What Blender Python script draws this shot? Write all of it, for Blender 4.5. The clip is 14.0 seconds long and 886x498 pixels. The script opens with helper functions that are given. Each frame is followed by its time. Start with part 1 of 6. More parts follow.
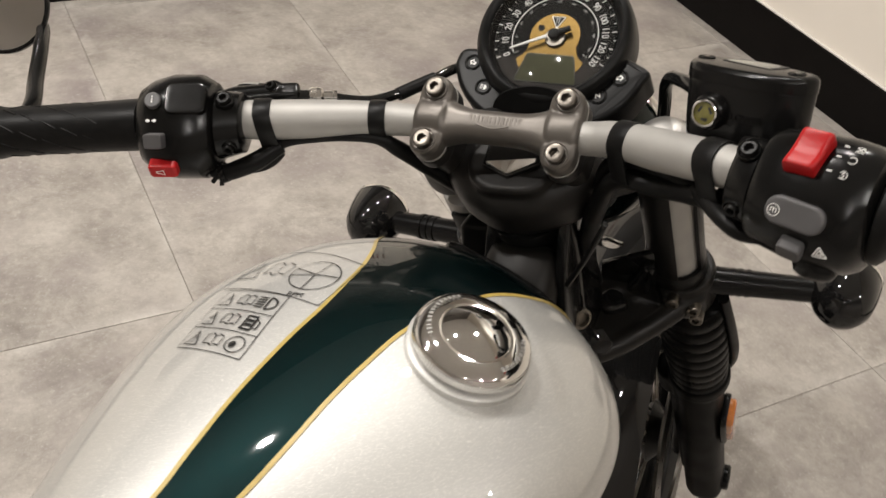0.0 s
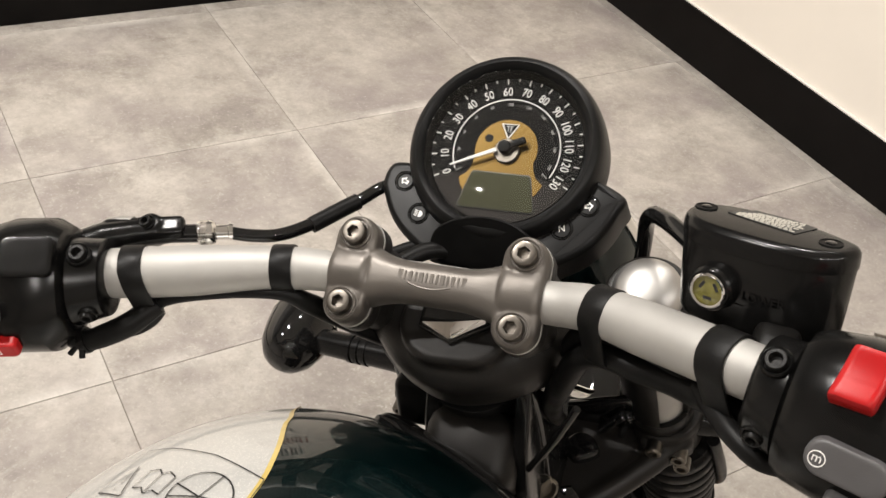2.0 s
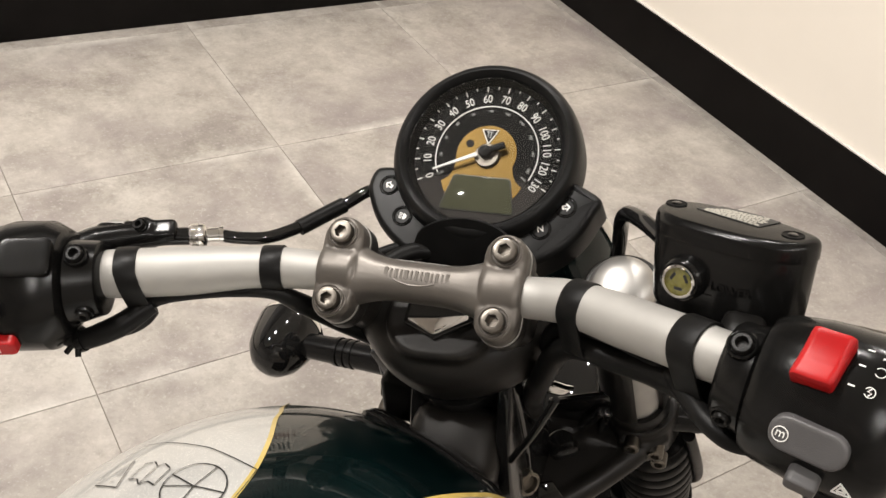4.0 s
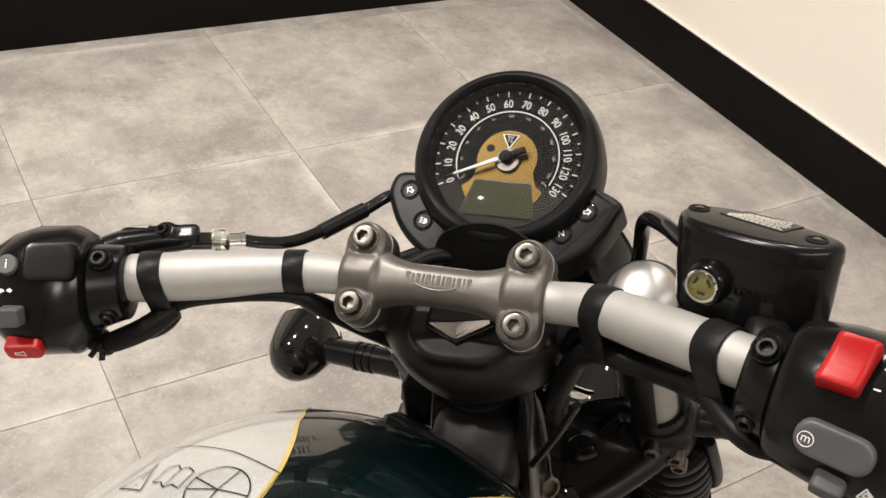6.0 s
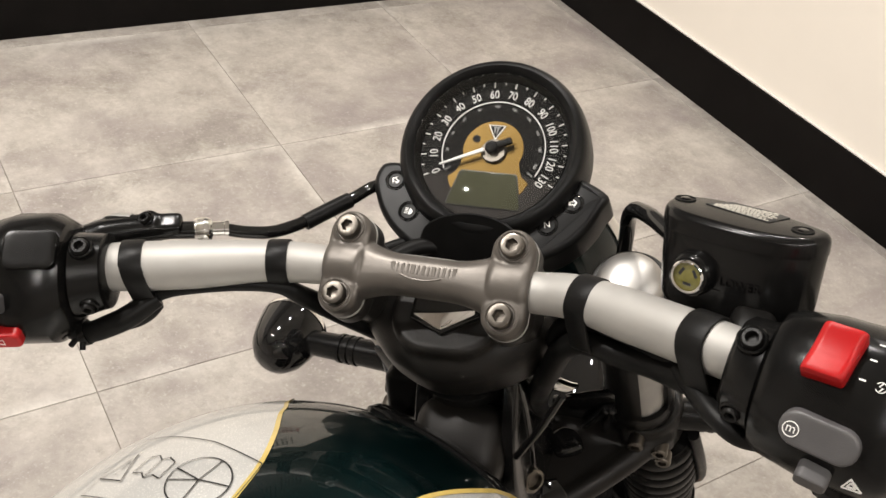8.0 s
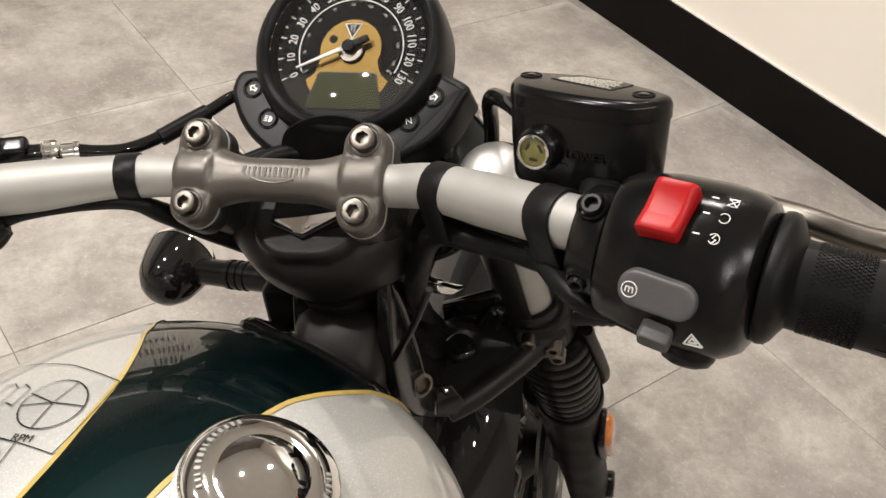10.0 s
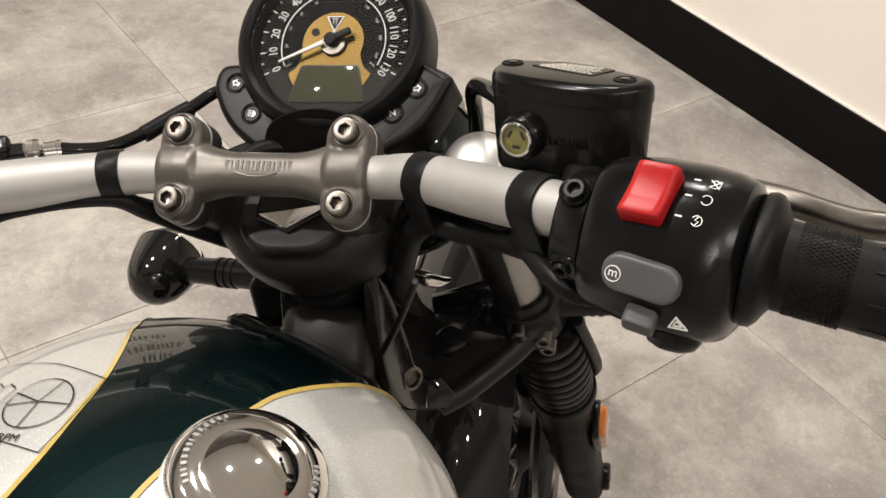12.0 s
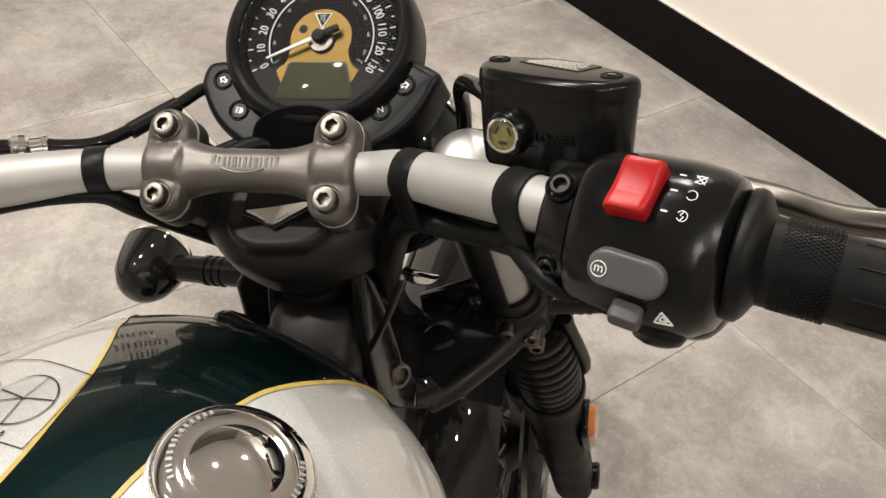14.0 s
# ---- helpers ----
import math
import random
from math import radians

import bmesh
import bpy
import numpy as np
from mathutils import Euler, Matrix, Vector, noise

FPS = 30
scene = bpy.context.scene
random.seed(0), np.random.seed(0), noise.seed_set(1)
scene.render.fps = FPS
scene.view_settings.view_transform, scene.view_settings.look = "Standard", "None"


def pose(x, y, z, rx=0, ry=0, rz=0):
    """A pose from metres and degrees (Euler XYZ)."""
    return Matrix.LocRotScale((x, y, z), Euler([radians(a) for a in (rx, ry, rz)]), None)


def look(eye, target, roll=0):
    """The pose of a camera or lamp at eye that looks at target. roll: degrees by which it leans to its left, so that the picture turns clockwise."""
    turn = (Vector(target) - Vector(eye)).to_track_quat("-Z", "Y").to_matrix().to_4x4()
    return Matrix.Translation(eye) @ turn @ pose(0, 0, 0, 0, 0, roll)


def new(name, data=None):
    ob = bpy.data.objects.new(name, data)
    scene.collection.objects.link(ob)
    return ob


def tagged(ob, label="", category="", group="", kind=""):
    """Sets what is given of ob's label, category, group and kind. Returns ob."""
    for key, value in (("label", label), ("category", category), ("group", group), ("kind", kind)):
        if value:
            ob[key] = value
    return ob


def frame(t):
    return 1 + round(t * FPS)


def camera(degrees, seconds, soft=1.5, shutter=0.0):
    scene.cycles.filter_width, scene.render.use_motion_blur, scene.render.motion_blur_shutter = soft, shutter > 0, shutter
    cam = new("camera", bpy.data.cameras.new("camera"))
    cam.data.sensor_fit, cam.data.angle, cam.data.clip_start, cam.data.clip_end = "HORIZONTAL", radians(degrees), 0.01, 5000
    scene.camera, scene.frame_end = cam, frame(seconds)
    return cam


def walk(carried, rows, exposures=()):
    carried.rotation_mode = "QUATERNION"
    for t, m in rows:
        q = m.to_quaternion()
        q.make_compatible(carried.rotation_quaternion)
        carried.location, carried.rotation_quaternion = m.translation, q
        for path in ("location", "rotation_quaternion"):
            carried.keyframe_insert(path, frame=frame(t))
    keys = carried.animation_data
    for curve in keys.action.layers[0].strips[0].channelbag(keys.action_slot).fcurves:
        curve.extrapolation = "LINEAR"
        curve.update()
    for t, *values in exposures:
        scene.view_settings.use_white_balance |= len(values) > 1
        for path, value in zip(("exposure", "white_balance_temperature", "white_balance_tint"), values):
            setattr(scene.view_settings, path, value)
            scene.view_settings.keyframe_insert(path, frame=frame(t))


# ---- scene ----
cam = camera(48.9, 14.0, soft=1.5, shutter=0.4)
PATH = [
    (0, (0.1410, -0.5700, 1.3240), (-0.0660, 0.1675, 0.6810), 10.20),
    (0.5, (0.1843, -0.5122, 1.3265), (-0.0727, 0.2049, 0.6787), 11.04),
    (1, (0.1723, -0.4693, 1.3215), (-0.0871, 0.2403, 0.6664), 10.16),
    (1.5, (0.1053, -0.4242, 1.3137), (-0.0852, 0.3222, 0.6761), 9.43),
    (2, (0.0862, -0.3864, 1.3076), (-0.0734, 0.3664, 0.6689), 11.25),
    (2.5, (0.0858, -0.3821, 1.3049), (-0.0668, 0.3704, 0.6643), 11.41),
    (3, (0.0889, -0.3905, 1.3079), (-0.0611, 0.3671, 0.6726), 11.28),
    (3.2, (0.0909, -0.3962, 1.3094), (-0.0543, 0.3658, 0.6783), 11.59),
    (5.3, (0.0922, -0.4182, 1.3159), (-0.0582, 0.3537, 0.6982), 11.35),
    (5.5, (0.0913, -0.4168, 1.3126), (-0.0642, 0.3516, 0.6918), 11.16),
    (6, (0.0880, -0.4145, 1.3139), (-0.0740, 0.3537, 0.6945), 10.91),
    (6.5, (0.0883, -0.4137, 1.3125), (-0.0696, 0.3570, 0.6953), 11.48),
    (7, (0.0914, -0.4196, 1.3151), (-0.0644, 0.3563, 0.7038), 11.73),
    (7.5, (0.0899, -0.4200, 1.3129), (-0.0601, 0.3554, 0.6995), 11.97),
    (8, (0.0886, -0.4139, 1.3086), (-0.0580, 0.3573, 0.6891), 11.94),
    (8.5, (0.0889, -0.4120, 1.3051), (-0.0486, 0.3545, 0.6777), 12.02),
    (9, (0.1086, -0.4104, 1.2898), (0.0029, 0.3434, 0.6412), 12.12),
    (9.2, (0.1207, -0.4054, 1.2881), (0.0297, 0.3446, 0.6329), 11.61),
    (11.5, (0.1501, -0.4071, 1.2839), (0.0786, 0.3479, 0.6321), 10.30),
    (12, (0.1480, -0.4061, 1.2821), (0.0756, 0.3469, 0.6282), 9.84),
    (12.5, (0.1482, -0.4030, 1.2798), (0.0786, 0.3501, 0.6256), 9.92),
    (13, (0.1478, -0.4030, 1.2807), (0.0795, 0.3514, 0.6279), 10.12),
    (13.5, (0.1496, -0.4049, 1.2791), (0.0853, 0.3502, 0.6266), 10.26),
    (14, (0.1508, -0.4070, 1.2802), (0.0866, 0.3487, 0.6284), 10.31),
]
walk(cam, [(t, look(eye, target, roll)) for t, eye, target, roll in PATH], ((0, -0.28), (0.5, 0.0), (1.0, 0.14), (8.6, 0.14), (9.4, 0.06), (14.0, 0.06)))

# ---- light ----
world = bpy.data.worlds.new("showroom_air")
scene.world = world
world.use_nodes = True
world.node_tree.nodes["Background"].inputs["Color"].default_value = (1.0, 0.93, 0.84, 1)
world.node_tree.nodes["Background"].inputs["Strength"].default_value = 0.004
scene.view_settings.exposure = 0.0

# the showroom is laid out along its square tiles: origin at a tile corner, x across to the side wall, y to the back wall
ROOM = Matrix(((0.652, -0.758, 0, -1.083), (0.758, 0.652, 0, 0.938), (0, 0, 1, 0), (0, 0, 0, 1)))
ROOM_X, ROOM_Y = (-3.6, 1.845), (-4.2, 0.655)
CEIL = 3.0


def downlight(x, y, power, size=0.045):
    lamp = bpy.data.lights.new("downlight", "SPOT")
    lamp.energy, lamp.color, lamp.shadow_soft_size = power, (1.0, 0.955, 0.905), size
    lamp.spot_size, lamp.spot_blend = radians(132), 0.5
    ob = new("downlight", lamp)
    ob.matrix_world = ROOM @ pose(x, y, CEIL - 0.06)
    return ob


for lx, ly, power in ((-1.7, -0.58, 160), (-0.58, -0.57, 150), (0.45, -0.62, 56), (1.42, -0.60, 39), (-1.7, -3.3, 52), (-0.58, -3.3, 48), (0.45, -3.3, 40), (1.42, -3.3, 26)):
    downlight(lx, ly, power)


# ---- materials ----
def material(name, base, rough=0.5, metal=0.0, vary=0.12, scale=30.0, bump=0.0, bump_scale=200.0, coat=0.0, rough_vary=0.08, spec=0.5):
    """Principled paint, plastic or metal with fine and coarse variation in colour, gloss and relief."""
    m = bpy.data.materials.new(name)
    m.use_nodes = True
    nt = m.node_tree
    b = nt.nodes["Principled BSDF"]
    tc = nt.nodes.new("ShaderNodeTexCoord")
    n1 = nt.nodes.new("ShaderNodeTexNoise")
    n1.inputs["Scale"].default_value, n1.inputs["Detail"].default_value = scale, 6
    nt.links.new(tc.outputs["Object"], n1.inputs["Vector"])
    ramp = nt.nodes.new("ShaderNodeMapRange")
    ramp.inputs["From Min"].default_value, ramp.inputs["From Max"].default_value = 0.3, 0.7
    ramp.inputs["To Min"].default_value, ramp.inputs["To Max"].default_value = 1 - vary, 1 + vary
    nt.links.new(n1.outputs["Fac"], ramp.inputs["Value"])
    mul = nt.nodes.new("ShaderNodeMix")
    mul.data_type, mul.blend_type = "RGBA", "MULTIPLY"
    mul.inputs["Factor"].default_value = 1.0
    mul.inputs["A"].default_value = (*base, 1)
    nt.links.new(ramp.outputs["Result"], mul.inputs["B"])
    nt.links.new(mul.outputs["Result"], b.inputs["Base Color"])
    n2 = nt.nodes.new("ShaderNodeTexNoise")
    n2.inputs["Scale"].default_value, n2.inputs["Detail"].default_value = scale * 0.35, 4
    nt.links.new(tc.outputs["Object"], n2.inputs["Vector"])
    rr = nt.nodes.new("ShaderNodeMapRange")
    rr.inputs["From Min"].default_value, rr.inputs["From Max"].default_value = 0.3, 0.7
    rr.inputs["To Min"].default_value, rr.inputs["To Max"].default_value = max(rough - rough_vary, 0.01), min(rough + rough_vary, 1)
    nt.links.new(n2.outputs["Fac"], rr.inputs["Value"])
    nt.links.new(rr.outputs["Result"], b.inputs["Roughness"])
    b.inputs["Metallic"].default_value = metal
    b.inputs["Specular IOR Level"].default_value = spec
    b.inputs["Coat Weight"].default_value = coat
    b.inputs["Coat Roughness"].default_value = 0.03
    if bump:
        n3 = nt.nodes.new("ShaderNodeTexNoise")
        n3.inputs["Scale"].default_value, n3.inputs["Detail"].default_value = bump_scale, 3
        nt.links.new(tc.outputs["Object"], n3.inputs["Vector"])
        bn = nt.nodes.new("ShaderNodeBump")
        bn.inputs["Strength"].default_value, bn.inputs["Distance"].default_value = bump, 0.0004
        nt.links.new(n3.outputs["Fac"], bn.inputs["Height"])
        nt.links.new(bn.outputs["Normal"], b.inputs["Normal"])
    return m


def tile_material():
    """Cement-look porcelain: cloudy greige with pale veils, fine speckle and faint scuffs, a little different on each tile."""
    m = bpy.data.materials.new("cement_look_tile")
    m.use_nodes = True
    nt = m.node_tree
    b = nt.nodes["Principled BSDF"]
    tc, info = nt.nodes.new("ShaderNodeTexCoord"), nt.nodes.new("ShaderNodeObjectInfo")
    shift = nt.nodes.new("ShaderNodeVectorMath")
    shift.operation = "ADD"
    spread = nt.nodes.new("ShaderNodeMath")
    spread.operation = "MULTIPLY"
    spread.inputs[1].default_value = 37.0
    nt.links.new(info.outputs["Random"], spread.inputs[0])
    nt.links.new(tc.outputs["Object"], shift.inputs[0])
    nt.links.new(spread.outputs[0], shift.inputs[1])

    def cloud(scale, detail, rough, lo, hi, distort=0.0):
        n, r = nt.nodes.new("ShaderNodeTexNoise"), nt.nodes.new("ShaderNodeMapRange")
        n.inputs["Scale"].default_value, n.inputs["Detail"].default_value = scale, detail
        n.inputs["Roughness"].default_value, n.inputs["Distortion"].default_value = rough, distort
        nt.links.new(shift.outputs[0], n.inputs["Vector"])
        r.inputs["From Min"].default_value, r.inputs["From Max"].default_value = lo, hi
        nt.links.new(n.outputs["Fac"], r.inputs["Value"])
        return r.outputs["Result"]

    def mix(a, c, fac):
        x = nt.nodes.new("ShaderNodeMix")
        x.data_type = "RGBA"
        for socket, value in (("A", a), ("B", c), ("Factor", fac)):
            if isinstance(value, tuple):
                x.inputs[socket].default_value = (*value, 1)
            else:
                nt.links.new(value, x.inputs[socket])
        return x.outputs["Result"]

    base = mix((0.235, 0.211, 0.188), (0.510, 0.473, 0.430), cloud(3.4, 14, 0.78, 0.36, 0.64, 0.1))
    veil = mix(base, (0.60, 0.565, 0.515), cloud(7.0, 14, 0.82, 0.50, 0.76, 0.15))
    stain = mix(veil, (0.255, 0.224, 0.192), cloud(14.0, 12, 0.76, 0.54, 0.86, 0.2))
    tint = mix(stain, (0.255, 0.222, 0.216), cloud(3.1, 8, 0.62, 0.48, 0.74, 0.3))
    haze = mix(tint, (0.50, 0.475, 0.445), cloud(5.7, 12, 0.78, 0.58, 0.78, 0.5))
    scuff = mix(haze, (0.58, 0.56, 0.535), cloud(26.0, 10, 0.85, 0.60, 0.80, 1.2))
    blot = mix(scuff, (0.225, 0.195, 0.168), cloud(33.0, 10, 0.8, 0.60, 0.86, 0.6))
    speck = mix(blot, (0.60, 0.57, 0.53), cloud(120.0, 6, 0.75, 0.56, 0.80))
    speck = mix(speck, (0.20, 0.175, 0.15), cloud(95.0, 6, 0.75, 0.60, 0.90))
    edge = nt.nodes.new("ShaderNodeSeparateXYZ")
    nt.links.new(tc.outputs["Object"], edge.inputs[0])
    far = []
    for axis in ("X", "Y"):
        a = nt.nodes.new("ShaderNodeMath")
        a.operation = "ABSOLUTE"
        nt.links.new(edge.outputs[axis], a.inputs[0])
        far.append(a.outputs[0])
    most = nt.nodes.new("ShaderNodeMath")
    most.operation = "MAXIMUM"
    nt.links.new(far[0], most.inputs[0])
    nt.links.new(far[1], most.inputs[1])
    rim = nt.nodes.new("ShaderNodeMapRange")
    rim.inputs["From Min"].default_value, rim.inputs["From Max"].default_value = 0.268, 0.299
    nt.links.new(most.outputs[0], rim.inputs["Value"])
    worn = nt.nodes.new("ShaderNodeMath")
    worn.operation = "MULTIPLY"
    nt.links.new(rim.outputs["Result"], worn.inputs[0])
    nt.links.new(cloud(2.6, 12, 0.80, 0.47, 0.66), worn.inputs[1])
    speck = mix(speck, (0.64, 0.61, 0.565), worn.outputs[0])
    tone = nt.nodes.new("ShaderNodeMapRange")
    tone.inputs["To Min"].default_value, tone.inputs["To Max"].default_value = 0.92, 1.08
    nt.links.new(info.outputs["Random"], tone.inputs["Value"])
    mul = nt.nodes.new("ShaderNodeMix")
    mul.data_type, mul.blend_type = "RGBA", "MULTIPLY"
    mul.inputs["Factor"].default_value = 1.0
    nt.links.new(speck, mul.inputs["A"])
    nt.links.new(tone.outputs["Result"], mul.inputs["B"])
    nt.links.new(mul.outputs["Result"], b.inputs["Base Color"])
    rough = nt.nodes.new("ShaderNodeMapRange")
    rough.inputs["To Min"].default_value, rough.inputs["To Max"].default_value = 0.42, 0.62
    nt.links.new(cloud(9.0, 5, 0.6, 0.3, 0.7), rough.inputs["Value"])
    nt.links.new(rough.outputs["Result"], b.inputs["Roughness"])
    bn = nt.nodes.new("ShaderNodeBump")
    bn.inputs["Strength"].default_value, bn.inputs["Distance"].default_value = 0.15, 0.0006
    nt.links.new(cloud(60.0, 6, 0.6, 0.2, 0.8), bn.inputs["Height"])
    nt.links.new(bn.outputs["Normal"], b.inputs["Normal"])
    return m


def flake_paint(name, base, flake, metal, rough, spec=0.5):
    """Metallic paint under clear lacquer, with fine bright flakes."""
    m = material(name, base, rough, metal, vary=0.05, scale=6.0, coat=1.0, rough_vary=0.03, spec=spec)
    nt = m.node_tree
    b = nt.nodes["Principled BSDF"]
    tc = nt.nodes.new("ShaderNodeTexCoord")
    v = nt.nodes.new("ShaderNodeTexVoronoi")
    v.inputs["Scale"].default_value = 2400
    nt.links.new(tc.outputs["Object"], v.inputs["Vector"])
    sep = nt.nodes.new("ShaderNodeSeparateColor")
    nt.links.new(v.outputs["Color"], sep.inputs["Color"])
    r = nt.nodes.new("ShaderNodeMapRange")
    r.inputs["From Min"].default_value, r.inputs["From Max"].default_value = 0.84, 1.0
    r.inputs["To Max"].default_value = 0.6
    nt.links.new(sep.outputs[0], r.inputs["Value"])
    x = nt.nodes.new("ShaderNodeMix")
    x.data_type = "RGBA"
    x.inputs["B"].default_value = (*flake, 1)
    nt.links.new(r.outputs["Result"], x.inputs["Factor"])
    nt.links.new(b.inputs["Base Color"].links[0].from_socket, x.inputs["A"])
    nt.links.new(x.outputs["Result"], b.inputs["Base Color"])
    return m


def brushed(name, base, rough, stretch, metal=1.0):
    """Satin metal with fine lines drawn along one axis."""
    m = material(name, base, rough, metal, vary=0.05, scale=40)
    nt = m.node_tree
    b = nt.nodes["Principled BSDF"]
    tc, mp, n = nt.nodes.new("ShaderNodeTexCoord"), nt.nodes.new("ShaderNodeMapping"), nt.nodes.new("ShaderNodeTexNoise")
    mp.inputs["Scale"].default_value = stretch
    nt.links.new(tc.outputs["Object"], mp.inputs["Vector"])
    nt.links.new(mp.outputs["Vector"], n.inputs["Vector"])
    n.inputs["Scale"].default_value, n.inputs["Detail"].default_value = 60, 3
    bn = nt.nodes.new("ShaderNodeBump")
    bn.inputs["Strength"].default_value, bn.inputs["Distance"].default_value = 0.12, 0.0003
    nt.links.new(n.outputs["Fac"], bn.inputs["Height"])
    nt.links.new(bn.outputs["Normal"], b.inputs["Normal"])
    return m


def clear_glass(name, rough=0.02):
    """A thin clear pane: light goes straight through, the gloss follows the glancing angle."""
    m = bpy.data.materials.new(name)
    m.use_nodes = True
    t = m.node_tree
    t.nodes.remove(t.nodes["Principled BSDF"])
    clear = t.nodes.new("ShaderNodeBsdfTransparent")
    clear.inputs["Color"].default_value = (0.96, 0.965, 0.96, 1)
    gloss = t.nodes.new("ShaderNodeBsdfGlossy")
    gloss.inputs["Roughness"].default_value = rough
    fres = t.nodes.new("ShaderNodeFresnel")
    fres.inputs["IOR"].default_value = 1.34
    mix = t.nodes.new("ShaderNodeMixShader")
    t.links.new(fres.outputs["Fac"], mix.inputs["Fac"])
    t.links.new(clear.outputs["BSDF"], mix.inputs[1])
    t.links.new(gloss.outputs["BSDF"], mix.inputs[2])
    t.links.new(mix.outputs["Shader"], t.nodes["Material Output"].inputs["Surface"])
    return m


TILE = tile_material()
GROUT = material("grout", (0.25, 0.225, 0.195), 0.85, vary=0.15, scale=60, bump=0.4)
WALL_PAINT = material("cream_wall_paint", (0.90, 0.845, 0.765), 0.75, vary=0.02, scale=4, bump=0.25, bump_scale=260)
DARK_WALL = material("grey_wall_paint", (0.56, 0.53, 0.50), 0.8, vary=0.05, scale=4, bump=0.2, bump_scale=260)
SKIRTING = material("black_skirting_paint", (0.0050, 0.0042, 0.0040), 0.46, vary=0.25, scale=12, bump=0.1, spec=0.10)
CEILING = material("ceiling_paint", (0.66, 0.65, 0.63), 0.85, vary=0.03, scale=5)
BAR = brushed("satin_aluminium", (0.375, 0.362, 0.340), 0.58, (0.03, 1, 1), 0.55)
CLAMP = material("grey_powder_coat", (0.112, 0.100, 0.088), 0.42, 0.55, vary=0.06, scale=70, bump=0.16, bump_scale=1400)
# darker copy of the clamp's grey coat, with the risers' shade in its colour
CLAMP_SHADED = material("shaded_powder_coat", (0.020, 0.018, 0.016), 0.42, 0.3, vary=0.08, scale=70, bump=0.35, bump_scale=1400)
YOKE = material("yoke_powder_coat", (0.0105, 0.0092, 0.0080), 0.40, 0.15, vary=0.15, scale=80, bump=0.45, bump_scale=1300, spec=0.28)
CAP_ALU = material("polished_alloy", (0.47, 0.455, 0.435), 0.44, 0.95, vary=0.05, scale=40, rough_vary=0.04)
BEZEL = material("bezel_black", (0.0040, 0.0039, 0.0038), 0.38, vary=0.15, scale=60, bump=0.15, bump_scale=1500, spec=0.20, rough_vary=0.04)
STEEL = material("bolt_steel", (0.125, 0.112, 0.097), 0.33, 1.0, vary=0.08, scale=160)
DARK_STEEL = material("dark_zinc", (0.16, 0.145, 0.125), 0.3, 1.0, vary=0.15, scale=160)
CHROME = material("chrome", (0.82, 0.81, 0.79), 0.04, 1.0, vary=0.02, scale=20, rough_vary=0.02)
SATIN_BLACK = material("satin_black_plastic", (0.0048, 0.0046, 0.0044), 0.20, vary=0.15, scale=60, bump=0.08, bump_scale=1600, spec=0.24, rough_vary=0.05)
CAST_BLACK = material("black_powder_coat", (0.0075, 0.0070, 0.0065), 0.31, 0.0, vary=0.2, scale=90, bump=0.3, bump_scale=1500, spec=0.14, rough_vary=0.03)
GLOSS_BLACK = material("gloss_black", (0.0070, 0.0068, 0.0066), 0.045, vary=0.1, scale=20, rough_vary=0.02, spec=0.45)
RUBBER = material("black_rubber", (0.0070, 0.0067, 0.0064), 0.40, vary=0.2, scale=120, bump=0.25, bump_scale=900, spec=0.13)
RED = material("red_plastic", (0.38, 0.010, 0.011), 0.36, vary=0.05, scale=60, bump=0.2, bump_scale=1800, spec=0.28)
GREY = material("grey_plastic", (0.070, 0.067, 0.068), 0.48, vary=0.06, scale=80, bump=0.25, bump_scale=1600)
PEARL = flake_paint("pearl_silver_paint", (0.545, 0.538, 0.515), (1.0, 0.97, 0.90), 0.58, 0.50)
GREEN = flake_paint("dark_green_paint", (0.0005, 0.0072, 0.0075), (0.0014, 0.025, 0.025), 0.85, 0.42, 0.12)
GOLD_LINE = material("gold_pinstripe", (0.47, 0.345, 0.095), 0.35, 0.0, vary=0.08, scale=200, coat=0.8)
INK = material("black_print", (0.014, 0.014, 0.014), 0.4, vary=0.1)
WHITE_PRINT = material("white_print", (0.80, 0.79, 0.76), 0.5, vary=0.03)
GREY_PRINT = material("grey_print", (0.30, 0.30, 0.29), 0.5, vary=0.03)
DIAL = material("dial_black", (0.0105, 0.0102, 0.0100), 0.75, vary=0.04, scale=60, spec=0.03)
DIAL_GREY = material("dial_grey", (0.030, 0.0275, 0.026), 0.75, vary=0.06, scale=80, spec=0.03)
DIAL_GOLD = brushed("dial_gold", (0.080, 0.0505, 0.0162), 0.36, (1, 0.02, 1))
LCD = material("unlit_display", (0.047, 0.048, 0.030), 0.035, vary=0.03, scale=30, spec=0.20, rough_vary=0.005)
GLASS = clear_glass("instrument_glass", 0.0)
AMBER = material("amber_reflector", (0.46, 0.135, 0.012), 0.12, vary=0.12, scale=300, coat=1.0)
FLUID = material("brake_fluid_yellow", (0.135, 0.122, 0.026), 0.18, vary=0.15, scale=180, coat=1.0)
MIRROR = material("mirror_silver", (0.80, 0.80, 0.79), 0.015, 1.0, vary=0.0, rough_vary=0.005)
GAITER = material("gaiter_rubber", (0.0022, 0.0021, 0.0020), 0.34, vary=0.2, scale=120, bump=0.1, bump_scale=700, spec=0.06)
SLIDER = material("slider_paint", (0.0030, 0.0029, 0.0028), 0.42, vary=0.15, scale=60, bump=0.25, bump_scale=1300, spec=0.05)
BOWL = material("lamp_green_black", (0.0022, 0.0060, 0.0060), 0.06, vary=0.1, scale=20, rough_vary=0.02, spec=0.4)
